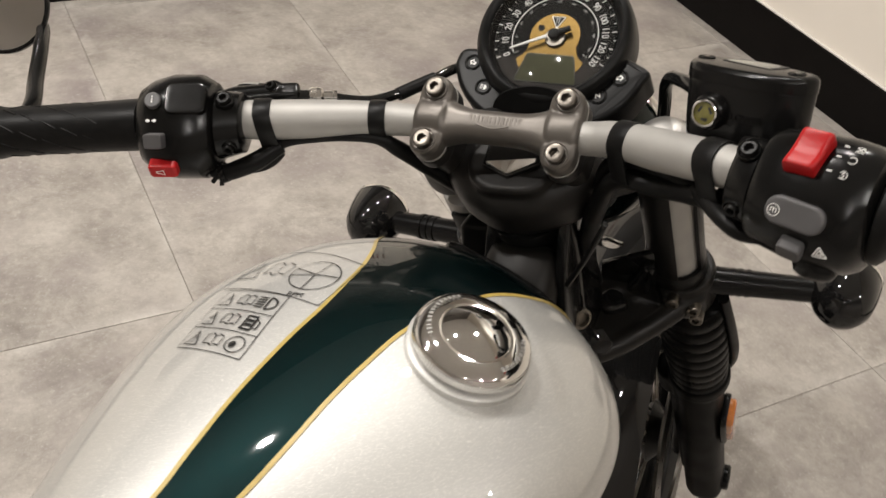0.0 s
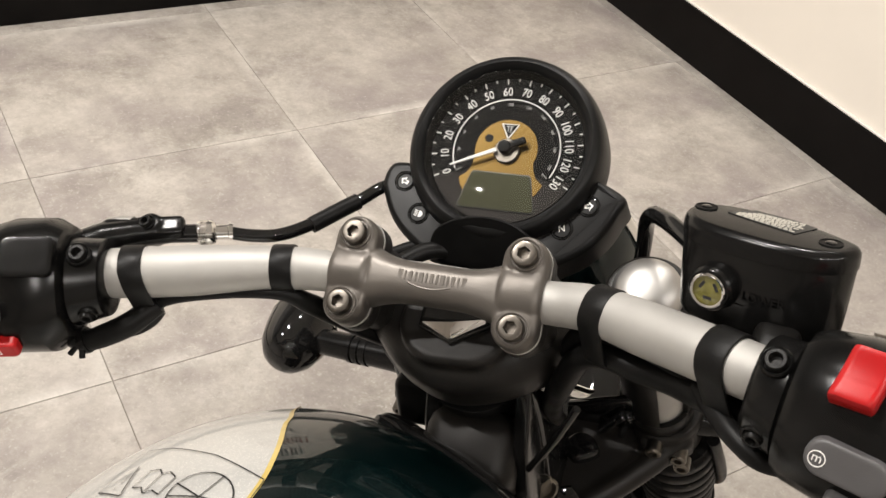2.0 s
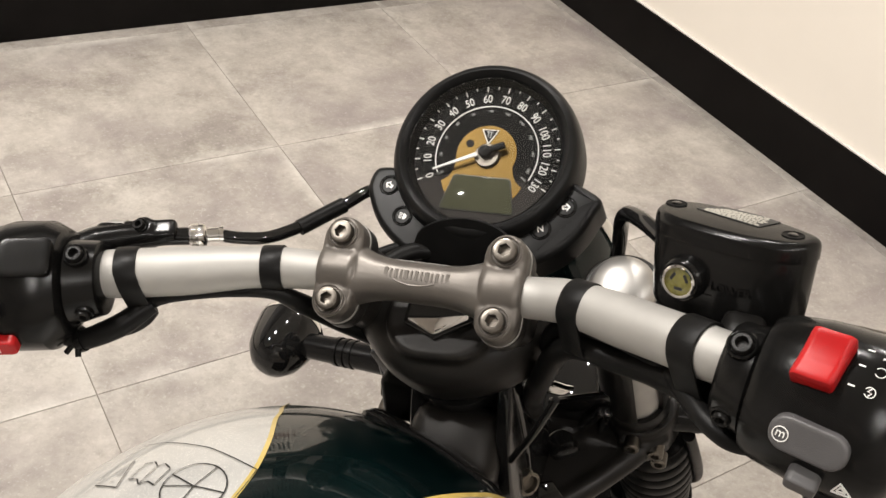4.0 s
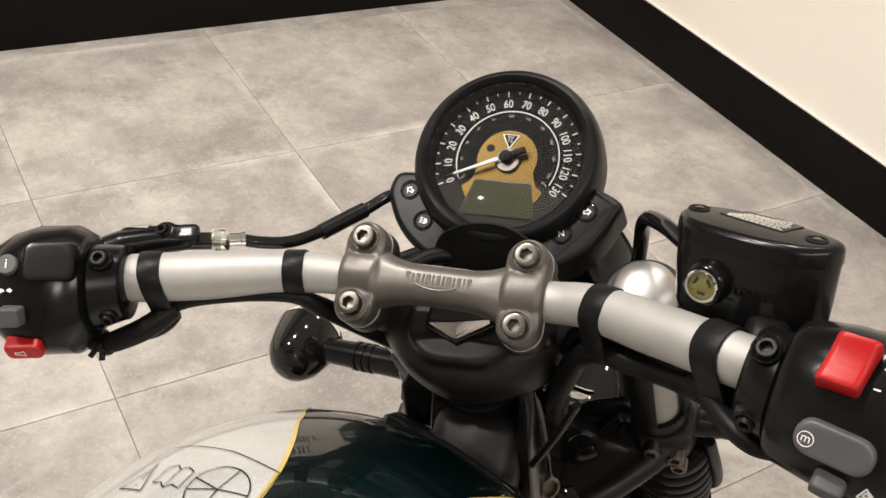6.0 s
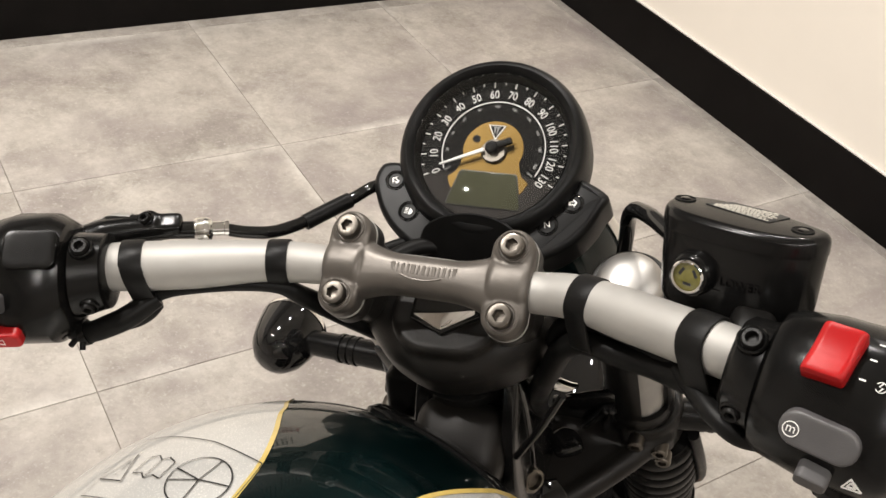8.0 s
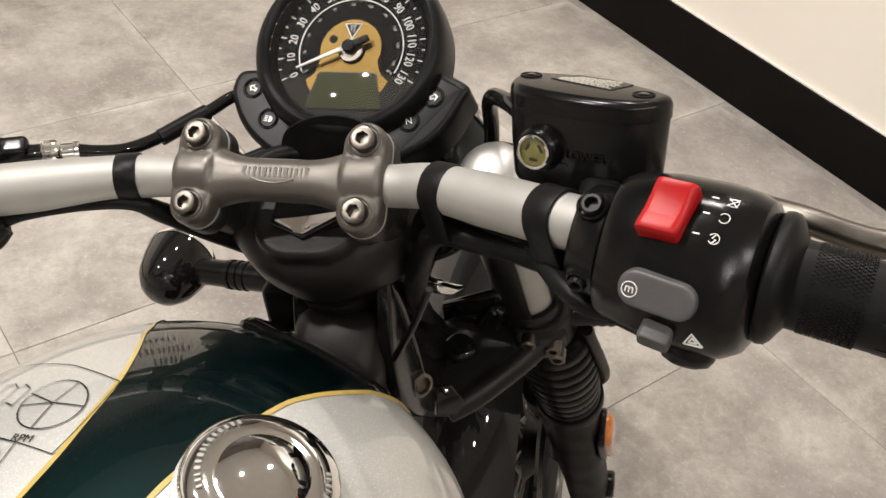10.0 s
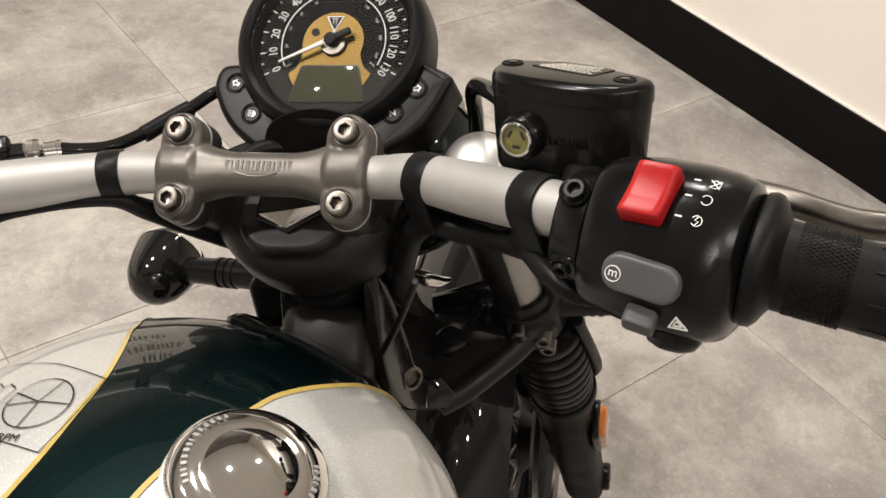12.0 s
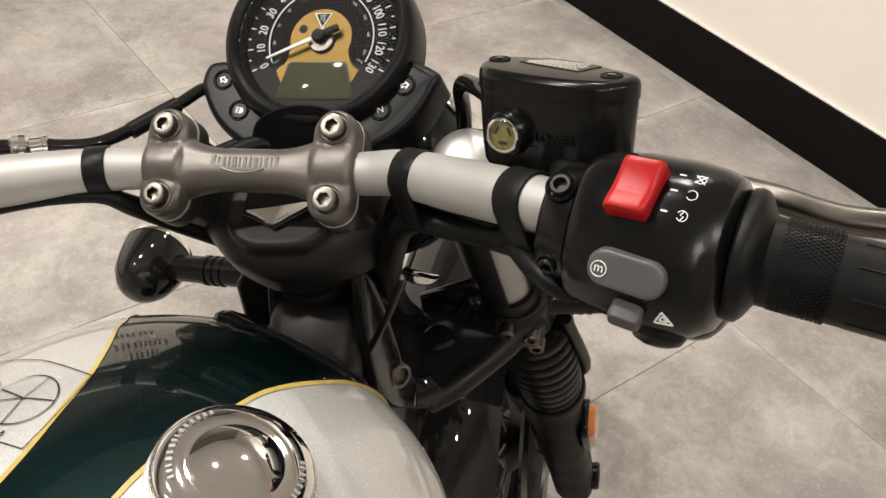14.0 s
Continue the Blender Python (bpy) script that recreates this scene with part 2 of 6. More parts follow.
PRESSED = material("pressed_gloss_black", (0.0065, 0.0062, 0.0060), 0.15, vary=0.2, scale=30, bump=0.35, bump_scale=45, spec=0.42, rough_vary=0.08)
TYRE = material("tyre_rubber", (0.017, 0.0165, 0.016), 0.75, vary=0.2, scale=60, bump=0.4, bump_scale=500)
MATT_BLACK = material("matt_black_plastic", (0.0045, 0.0043, 0.0041), 0.42, vary=0.2, scale=80, bump=0.05, bump_scale=900, spec=0.07, rough_vary=0.03)
FIGURE_PRINT = material("figure_print", (0.57, 0.56, 0.54), 0.5, vary=0.03)
PALE_PRINT = material("pale_label_print", (0.44, 0.415, 0.36), 0.5, vary=0.05)


# ---- shaping helpers ----
def smooth_path(pts, steps=8):
    """A Catmull-Rom line through the points."""
    p = [Vector(q) for q in pts]
    p = [2 * p[0] - p[1], *p, 2 * p[-1] - p[-2]]
    out = []
    for i in range(1, len(p) - 2):
        a, b, c, d = p[i - 1 : i + 3]
        for k in range(steps):
            t = k / steps
            out.append(0.5 * (2 * b + (c - a) * t + (2 * a - 5 * b + 4 * c - d) * t * t + (3 * b - a - 3 * c + d) * t**3))
    out.append(p[-2])
    return out


def bridge(bm, rings, closed=True, caps=True):
    """Skin a row of rings with quads."""
    vs = [[bm.verts.new(q) for q in ring] for ring in rings]
    n = len(vs[0])
    for a, b in zip(vs, vs[1:]):
        for i in range(n if closed else n - 1):
            j = (i + 1) % n
            bm.faces.new((a[i], a[j], b[j], b[i]))
    if caps and closed:
        bm.faces.new(vs[0][::-1])
        bm.faces.new(vs[-1])
    return vs


def tube(bm, pts, radius, n=14, steps=8, caps=True):
    """A round tube along a smooth line; radius is a number or one for each point."""
    line = smooth_path(pts, steps) if steps > 1 else [Vector(q) for q in pts]
    rads = radius if isinstance(radius, (list, tuple)) else [radius] * len(pts)
    full = []
    for i in range(len(line)):
        s = i / max(steps, 1)
        k = min(int(s), len(rads) - 2)
        full.append(rads[k] + (rads[k + 1] - rads[k]) * (s - k))
    side, rings = None, []
    for i, q in enumerate(line):
        ahead = (line[min(i + 1, len(line) - 1)] - line[max(i - 1, 0)]).normalized()
        if side is None:
            side = ahead.orthogonal().normalized()
        side = (side - ahead * side.dot(ahead)).normalized()
        up = ahead.cross(side)
        rings.append([q + full[i] * (math.cos(a) * side + math.sin(a) * up) for a in (2 * math.pi * k / n for k in range(n))])
    bridge(bm, rings, True, caps)
    return bm


def lathe(bm, profile, n=40, m=Matrix(), ends=True):
    """Turn a profile of (radius, height) round z."""
    rings = [[m @ Vector((max(r, 1e-5) * math.cos(a), max(r, 1e-5) * math.sin(a), z)) for a in (2 * math.pi * k / n for k in range(n))] for r, z in profile]
    bridge(bm, rings, True, ends)
    return bm


def block(bm, size, bevel=0.0, m=Matrix(), seg=3):
    """A box about the origin with rounded edges."""
    made = bmesh.ops.create_cube(bm, size=1.0, matrix=Matrix.Diagonal((*size, 1)))
    if bevel:
        edges = list({e for v in made["verts"] for e in v.link_edges})
        made = bmesh.ops.bevel(bm, geom=edges, offset=bevel, segments=seg, profile=0.5, affect="EDGES")
        verts = made["verts"]
        todo = {v for v in verts}
        for v in list(todo):
            for e in v.link_edges:
                todo.add(e.other_vert(v))
        bmesh.ops.transform(bm, matrix=m, verts=list(todo))
    else:
        bmesh.ops.transform(bm, matrix=m, verts=made["verts"])
    return bm


def prism(bm, outline, z0, z1, bevel=0.0, m=Matrix(), seg=3, both=False):
    """A plate of that outline, its upper (and lower) rim rounded."""
    n = len(outline)
    cx, cy = sum(p[0] for p in outline) / n, sum(p[1] for p in outline) / n
    normals = []
    for i in range(n):
        a, b = Vector(outline[i - 1]), Vector(outline[(i + 1) % n])
        d = (b - a).normalized()
        normals.append(Vector((-d.y, d.x)))
    if sum((Vector(p) - Vector((cx, cy))).dot(q) for p, q in zip(outline, normals)) > 0:
        normals = [-q for q in normals]
    steps = [(k / seg * math.pi / 2) for k in range(seg + 1)]
    levels = []
    if both and bevel:
        levels += [(bevel * (1 - math.sin(a)), z0 + bevel * (1 - math.cos(a))) for a in steps]
    else:
        levels.append((0.0, z0))
    if bevel:
        levels += [(bevel * (1 - math.cos(a)), z1 - bevel * (1 - math.sin(a))) for a in steps]
    else:
        levels.append((0.0, z1))
    rings = [[m @ Vector((p[0] + q.x * inset, p[1] + q.y * inset, z)) for p, q in zip(outline, normals)] for inset, z in levels]
    bridge(bm, rings)
    return bm


def closed_curve(pts, steps=6):
    p = [Vector(q) for q in pts]
    n, out = len(p), []
    for i in range(n):
        a, b, c, d = p[i - 1], p[i], p[(i + 1) % n], p[(i + 2) % n]
        for k in range(steps):
            t = k / steps
            out.append(0.5 * (2 * b + (c - a) * t + (2 * a - 5 * b + 4 * c - d) * t * t + (3 * b - a - 3 * c + d) * t**3))
    return [tuple(q) for q in out]


def rounded_rect(w, h, r, n=5):
    out = []
    for cx, cy, a0 in ((w / 2 - r, h / 2 - r, 0), (-w / 2 + r, h / 2 - r, 90), (-w / 2 + r, -h / 2 + r, 180), (w / 2 - r, -h / 2 + r, 270)):
        out += [(cx + r * math.cos(radians(a0 + 90 * k / n)), cy + r * math.sin(radians(a0 + 90 * k / n))) for k in range(n + 1)]
    return out


def oval_rings(rows, n=36, power=2.4):
    """Rings across x: rows of (x, half y, half z, centre y, centre z)."""
    rings = []
    for x, hy, hz, cy, cz in rows:
        ring = []
        for k in range(n):
            a = 2 * math.pi * k / n
            ca, sa = math.cos(a), math.sin(a)
            ring.append(Vector((x, cy + hy * math.copysign(abs(ca) ** (2 / power), ca), cz + hz * math.copysign(abs(sa) ** (2 / power), sa))))
        rings.append(ring)
    return rings


def letters(bm, words, size, m, depth=0.0002):
    """Raised letters centred on m's origin."""
    curve = bpy.data.curves.new("letters", "FONT")
    curve.body, curve.size, curve.extrude, curve.align_x, curve.align_y = words, size, depth, "CENTER", "CENTER"
    ob = bpy.data.objects.new("letters", curve)
    me = ob.to_mesh()
    me.transform(m)
    bm.from_mesh(me)
    ob.to_mesh_clear()
    bpy.data.objects.remove(ob)
    return bm


WORLDS = {}


def part(name, bm, mat, parent=None, label="", at=Matrix(), angle=38, fix=True):
    """Link a bmesh as one mesh object at a pose, under a thing or a part."""
    me = bpy.data.meshes.new(name)
    if fix:
        bmesh.ops.recalc_face_normals(bm, faces=bm.faces)
    bm.to_mesh(me)
    bm.free()
    me.materials.append(mat)
    for poly in me.polygons:
        poly.use_smooth = True
    me.set_sharp_from_angle(angle=radians(angle))
    ob = new(name, me)
    if parent:
        ob.parent = parent
        ob.matrix_parent_inverse = WORLDS[parent.name].inverted()
    ob.matrix_basis = at
    WORLDS[ob.name] = at.copy()
    if label:
        tagged(ob, label)
    return ob


def on_line(a, b):
    """A pose at a with z towards b."""
    return Matrix.Translation(a) @ (Vector(b) - Vector(a)).to_track_quat("Z", "Y").to_matrix().to_4x4()


def fresh():
    return bmesh.new()


def cast(bm, voxel, rounds=4):
    """Fuse overlapping solids into one casting with softened inner corners."""
    bmesh.ops.recalc_face_normals(bm, faces=bm.faces)
    me = bpy.data.meshes.new("casting")
    bm.to_mesh(me)
    bm.free()
    ob = bpy.data.objects.new("casting", me)
    scene.collection.objects.link(ob)
    mod = ob.modifiers.new("fuse", "REMESH")
    mod.mode, mod.voxel_size, mod.use_smooth_shade = "VOXEL", voxel, True
    fused = bpy.data.meshes.new_from_object(ob.evaluated_get(bpy.context.evaluated_depsgraph_get()))
    bpy.data.objects.remove(ob)
    bpy.data.meshes.remove(me)
    out = bmesh.new()
    out.from_mesh(fused)
    bpy.data.meshes.remove(fused)
    for _ in range(rounds):
        bmesh.ops.smooth_vert(out, verts=out.verts, factor=0.5, use_axis_x=True, use_axis_y=True, use_axis_z=True)
    return out


def capsule(a, b, r, n=14):
    """A plan outline: two points with a round end at each."""
    a, b = Vector(a), Vector(b)
    t = math.atan2(b.y - a.y, b.x - a.x)
    out = [(b.x + r * math.cos(t - math.pi / 2 + math.pi * k / n), b.y + r * math.sin(t - math.pi / 2 + math.pi * k / n)) for k in range(n + 1)]
    return out + [(a.x + r * math.cos(t + math.pi / 2 + math.pi * k / n), a.y + r * math.sin(t + math.pi / 2 + math.pi * k / n)) for k in range(n + 1)]


# ---- the room ----
def slab(name, lo, hi, mat, label, category, bevel=0.0):
    bm = fresh()
    size = [b - a for a, b in zip(lo, hi)]
    block(bm, size, bevel, pose(*[(a + b) / 2 for a, b in zip(lo, hi)]))
    ob = part(name, bm, mat, at=ROOM)
    return tagged(ob, label, category, kind="structure")


(X0, X1), (Y0, Y1) = ROOM_X, ROOM_Y
floor = slab("floor", (X0 - 0.2, Y0 - 0.2, -0.14), (X1 + 0.2, Y1 + 0.2, -0.0020), GROUT, "cement-look porcelain tile floor with thin joints", "floor")
slab("wall_side", (X1, Y0 - 0.2, -0.0020), (X1 + 0.2, Y1 + 0.2, CEIL), WALL_PAINT, "cream painted plain showroom wall", "wall")
slab("wall_back", (X0 - 0.2, Y1, -0.0020), (X1, Y1 + 0.2, CEIL), WALL_PAINT, "cream painted plain showroom wall", "wall")
slab("wall_far_side", (X0 - 0.2, Y0 - 0.2, -0.0020), (X0, Y1, CEIL), DARK_WALL, "grey plain showroom wall", "wall")
slab("wall_behind", (X0, Y0 - 0.2, -0.0020), (X1, Y0, CEIL), DARK_WALL, "grey plain showroom wall", "wall")
slab("ceiling", (X0 - 0.2, Y0 - 0.2, CEIL), (X1 + 0.2, Y1 + 0.2, CEIL + 0.15), CEILING, "plain pale ceiling of the showroom", "ceiling")
SK = 0.155
slab("baseboard", (X1 - 0.014, Y0, 0.0), (X1 - 0.0005, Y1 - 0.014, SK), SKIRTING, "tall matt black skirting board along the wall", "skirting", 0.0015)
slab("baseboard", (X0, Y1 - 0.014, 0.0), (X1 - 0.0005, Y1 - 0.0005, SK), SKIRTING, "tall matt black skirting board along the wall", "skirting", 0.0015)
# white strips put the bright lit line along the skirting's top into colour
EDGE_LIGHT = material("white_edge_light", (0.86, 0.83, 0.78), 0.5, vary=0.05, scale=60, bump=0.2)
slab("trim", (X1 - 0.0095, Y0, SK + 0.0002), (X1 - 0.0005, Y1 - 0.014, SK + 0.006), EDGE_LIGHT, "thin white strip painting the lit top edge of the skirting", "trim", 0.0015)
slab("trim", (X0, Y1 - 0.0095, SK + 0.0002), (X1 - 0.010, Y1 - 0.0005, SK + 0.006), EDGE_LIGHT, "thin white strip painting the lit top edge of the skirting", "trim", 0.0015)
# unseen dark band, added so the tank has something dark to reflect
REFLECTED_BAND = material("reflected_band_paint", (0.20, 0.19, 0.18), 0.6, vary=0.06, scale=5, bump=0.15, bump_scale=260)
slab("reflected_band", (X0, Y1 - 0.004, 1.42), (X1 - 0.001, Y1 - 0.0005, CEIL - 0.001), REFLECTED_BAND, "unseen dark band on the back wall, added for the tank's reflection", "wall panel")

# ---- the motorcycle: everything that steers is built in FORK (x along the bars to the right, z up the fork legs) ----
FORK = Matrix(((0.969, -0.1119, -0.2202, 0), (0, 0.8914, -0.4531, 0), (0.247, 0.4391, 0.8638, 0.957), (0, 0, 0, 1)))
bike = new("motorcycle")
bike.location = (0.25, 0.3, 0.0)
WORLDS[bike.name] = Matrix.Translation(bike.location)
tagged(bike, "modern-classic motorcycle with silver and green tank on its side stand", "motorcycle")

# handlebar, bare satin aluminium between the switches
BAR_R = [(0.0, 0.004, -0.0175), (0.06, 0.003, -0.017), (0.088, 0.0, -0.010), (0.12, -0.012, 0.002), (0.152, -0.026, 0.017), (0.172, -0.034, 0.024), (0.21, -0.045, 0.030), (0.26, -0.059, 0.034), (0.32, -0.076, 0.037), (0.40, -0.098, 0.040)]
BAR_L = [(-0.06, 0.003, -0.017), (-0.094, 0.0, -0.015), (-0.14, -0.014, -0.004), (-0.177, -0.026, 0.006), (-0.20, -0.033, 0.012), (-0.25, -0.049, 0.021), (-0.31, -0.065, 0.028), (-0.38, -0.083, 0.035), (-0.40, -0.088, 0.037)]
bm = fresh()
BAR_RADII = [0.0118, 0.0118, 0.0118, 0.0118, 0.0138, 0.0150, 0.0150, 0.0128, 0.0118, 0.0118, 0.0118, 0.0127, 0.0142, 0.0141, 0.0135, 0.0122, 0.0118, 0.0118, 0.0118]
tube(bm, BAR_L[::-1] + BAR_R, BAR_RADII, 32, 8)
handlebar = part("handlebar", bm, BAR, bike, "bare satin aluminium tube handlebar", FORK)


def along(line, x):
    """The point and the way of a bar's line at that x."""
    fine = smooth_path(line, 12)
    k = min(range(1, len(fine) - 1), key=lambda i: abs(fine[i].x - x))
    return fine[k], (fine[k + 1] - fine[k - 1]).normalized()


def on_bar(line, x, toward=(0, -0.42, 0.91)):
    """A pose on the bar: x along it, z towards the rider."""
    q, d = along(line, x)
    z = Vector(toward)
    z = (z - d * z.dot(d)).normalized()
    y = z.cross(d)
    return Matrix.Translation(q) @ Matrix((d, y, z)).transposed().to_4x4()


TURN_X = Matrix(((0, 0, 1, 0), (0, 1, 0, 0), (-1, 0, 0, 0), (0, 0, 0, 1)))


def strap(line, x, w, core, loom, loom_r, lean=0.0):
    """A flat rubber band pulled round the bar and the loom hanging at (y, z) beside it."""
    bm = fresh()
    circles = ((Vector((0, 0)), core), (Vector(loom), loom_r))
    rings = []
    for grow, s in ((0.0, -w / 2), (0.0013, -w / 2), (0.0016, -w / 2 + 0.0008), (0.0016, w / 2 - 0.0008), (0.0013, w / 2), (0.0, w / 2), (0.0, -w / 2)):
        ring = []
        for k in range(48):
            n = Vector((math.cos(2 * math.pi * k / 48), math.sin(2 * math.pi * k / 48)))
            c, r = max(circles, key=lambda q: q[0].dot(n) + q[1])
            p = c + n * (r + grow)
            ring.append(Vector((s + lean * (max(p.x, 0) if loom[0] > 0 else min(p.x, 0)), p.x, p.y)))
        rings.append(ring)
    bridge(bm, rings, caps=False)
    bmesh.ops.remove_doubles(bm, verts=bm.verts, dist=1e-6)
    return part("cable_strap", bm, RUBBER, bike, "black rubber strap round the bar and loom", FORK @ on_bar(line, x))


strap(BAR_R, 0.0955, 0.0135, 0.0125, (-0.0175, -0.014), 0.0092, 0.12)
strap(BAR_R, 0.1590, 0.0150, 0.0140, (-0.0185, -0.012), 0.0090, -0.15)
strap(BAR_L, -0.094, 0.0125, 0.0124, (0.0090, -0.0100), 0.0070)
strap(BAR_L, -0.1750, 0.0130, 0.0146, (0.0185, -0.0120), 0.0066, -0.22)

# clamp that holds the bar
K = Matrix.Translation((0, 0.004, -0.0172)) @ pose(0, 0, 0, 13, 0, 0)



bm = fresh()
for sx in (-1, 1):
    prism(bm, capsule((sx * 0.0495, -0.0187), (sx * 0.0495, 0.0187), 0.0126), 0.0004, 0.0136, 0.0036, seg=5)
    for sy in (-1, 1):
        lathe(bm, [(0.0, 0.001), (0.0112, 0.001), (0.0108, 0.0120), (0.0100, 0.0146), (0.0, 0.0148)], 36, pose(sx * 0.0495, sy * 0.0202, 0))
    rings = []
    for x, r in ((0.0374, 0.0150), (0.0386, 0.0172), (0.0410, 0.0181), (0.0495, 0.0184), (0.0580, 0.0181), (0.0606, 0.0172), (0.0620, 0.0150)):
        rings.append([Vector((sx * x, r * math.cos(math.pi * k / 24) * 0.98, 0.0006 + r * math.sin(math.pi * k / 24) * 0.93)) for k in range(25)])
    bridge(bm, rings)
rings = []
for i in range(33):
    x = -0.044 + 0.088 * i / 32
    f = min(max((abs(x) - 0.012) / 0.028, 0), 1)
    hy, top = 0.0120 + 0.0066 * f**2.2, 0.0139 + 0.0010 * f
    ring = []
    for k in range(40):
        a = 2 * math.pi * k / 40
        c, q = math.cos(a), math.sin(a)
        h = top if q > 0 else 0.0065
        ring.append(Vector((x, -0.0012 + hy * math.copysign(abs(c) ** 0.72, c), h * math.copysign(abs(q) ** 0.80, q))))
    rings.append(ring)
bridge(bm, rings)
clamp = part("bar_clamp", cast(bm, 0.00065, 5), CLAMP, bike, "grey powder-coated handlebar clamp with raised lettering strip", FORK @ K, angle=80)


def hex_bolt(r, depth, m):
    """A socket head: round outside, six-sided recess."""
    bm = fresh()
    n = 36
    rings = []
    for rad, z, six in ((r, -0.002, 0), (r, 0.0034, 0), (r * 0.93, 0.0044, 0), (r * 0.78, 0.0047, 0), (r * 0.50, 0.0046, 1), (r * 0.46, 0.0040, 1), (r * 0.43, 0.0046 - depth, 1), (0.0002, 0.0044 - depth, 0)):
        ring = []
        for k in range(n):
            a = 2 * math.pi * k / n
            q = rad / math.cos((a % (math.pi / 3)) - math.pi / 6) * 0.93 if six else rad
            ring.append(m @ Vector((q * math.cos(a), q * math.sin(a), z)))
        rings.append(ring)
    bridge(bm, rings)
    return bm


for sx in (-1, 1):
    for sy in (-1, 1):
        m = pose(sx * 0.0495, sy * 0.0202, 0.0148, 0, 0, 17 * sx + 9 * sy)
        bm = fresh()
        lathe(bm, [(0.0062, 0.0), (0.0092, 0.0), (0.0092, 0.0009), (0.0086, 0.0013), (0.0080, 0.0009), (0.0078, 0.0002), (0.0062, 0.0002)], 32, m, ends=False)
        part("bolt_seat", bm, CLAMP, clamp, "", FORK @ K)
        part("clamp_bolt", hex_bolt(0.0071, 0.0034, m), STEEL, clamp, "bright steel socket-head bolt", FORK @ K)
# raised brand strip as plain bars over a low swoosh
for k, (x, tall) in enumerate(zip([-0.0185 + 0.0031 * i for i in range(13)], (0.0066, 0.0056, 0.0056, 0.0056, 0.0056, 0.0056, 0.0056, 0.0056, 0.0056, 0.0056, 0.0056, 0.0056, 0.0062))):
    bm = fresh()
    block(bm, ((0.0026, 0.0012, 0.0020, 0.0013)[k % 4], tall, 0.0012), 0.0003, pose(x, 0.0004, 0.0136, 3, 0, 0), 1)
    part("raised_stroke", bm, CLAMP, clamp, "", FORK @ K)
bm = fresh()
arc = []
for i in range(17):
    t = -1 + 2 * i / 16
    y = -0.0032 - 0.0022 * (1 - t * t)
    arc.append((t * 0.0125 - 0.001, y, 0.0138 - 0.0006 * (1 - t * t)))
tube(bm, arc, 0.0006, 6, 1)
part("raised_emblem", bm, CLAMP, clamp, "raised emblem strip in the clamp's own grey", FORK @ K)
# lower halves of the clamp: bright machined joint, risers darkened to stand for shade
for sx in (-1, 1):
    bm = fresh()
    prism(bm, capsule((sx * 0.0495, -0.0187), (sx * 0.0495, 0.0187), 0.0129), -0.0006, 0.0002)
    part("clamp_joint", bm, BAR, bike, "thin bright machined joint of the clamp", FORK @ K)
    bm = fresh()
    prism(bm, capsule((sx * 0.0495, -0.0187), (sx * 0.0495, 0.0187), 0.0131), -0.0150, -0.0008, 0.0020, both=True)
    prism(bm, capsule((sx * 0.0495, -0.0120), (sx * 0.0495, 0.0120), 0.0130), -0.050, -0.012)
    part("bar_riser", cast(bm, 0.0010, 4), CLAMP_SHADED, bike, "cast riser under the bar, its shade put into the colour", FORK @ K, angle=80)

# top yoke with chrome shield badge
bm = fresh()
outline = closed_curve([(-0.060, 0.004), (-0.047, -0.014), (-0.027, -0.031), (0.004, -0.0405), (0.034, -0.033), (0.058, -0.017), (0.070, 0.004), (0.060, 0.026), (0.004, 0.034), (-0.050, 0.026)], 8)
prism(bm, outline, -0.108, -0.055, 0.020, both=True, seg=7)
prism(bm, capsule((-0.003, -0.004), (0.014, -0.003), 0.0265), -0.075, -0.0480, 0.004, seg=5)
prism(bm, capsule((0.050, 0.010), (0.108, 0.040), 0.015), -0.104, -0.074, 0.006, both=True)
prism(bm, capsule((-0.040, 0.010), (-0.078, 0.040), 0.015), -0.134, -0.090, 0.006, both=True)
for lx, top in ((0.108, -0.070), (-0.078, -0.110)):
    lathe(bm, [(0.0, top - 0.036), (0.0265, top - 0.036), (0.0270, top - 0.030), (0.0270, top - 0.004), (0.0250, top), (0.0, top)], 36, pose(lx, 0.040, 0))
yoke = part("top_yoke", cast(bm, 0.0012, 5), YOKE, bike, "black cast top yoke", FORK, angle=80)
SHIELD = [(-0.0130, 0.0080), (0.0250, 0.0090), (0.0247, -0.0045), (0.0058, -0.0172), (-0.0127, -0.0100)]
bm = fresh()
prism(bm, [((x - 0.005) * 1.14 + 0.005, (y + 0.003) * 1.14 - 0.003) for x, y in SHIELD], -0.0490, -0.0442, 0.0016)
part("badge_frame", bm, GLOSS_BLACK, yoke, "gloss black badge surround", FORK)
RIDGE = (0.0053, -0.0080, -0.0388)
tl, tr, br, tip, bl = [(x, y, -0.0440) for x, y in SHIELD]
bl2, br2 = (bl[0], bl[1] + 0.001, -0.0420), (br[0], br[1] + 0.003, -0.0420)
bm = fresh()
vs = [bm.verts.new(p) for p in (bl2, tip, br2, RIDGE, (bl[0], bl[1], -0.0450), (tip[0], tip[1], -0.0450), (br[0], br[1], -0.0450), (RIDGE[0], RIDGE[1], -0.0450))]
for f in ((0, 1, 3), (1, 2, 3), (4, 7, 5), (5, 7, 6), (0, 4, 5, 1), (1, 5, 6, 2), (2, 6, 7, 3), (3, 7, 4, 0)):
    bm.faces.new([vs[i] for i in f])
bmesh.ops.bevel(bm, geom=bm.edges[:], offset=0.0005, segments=2, affect="EDGES")
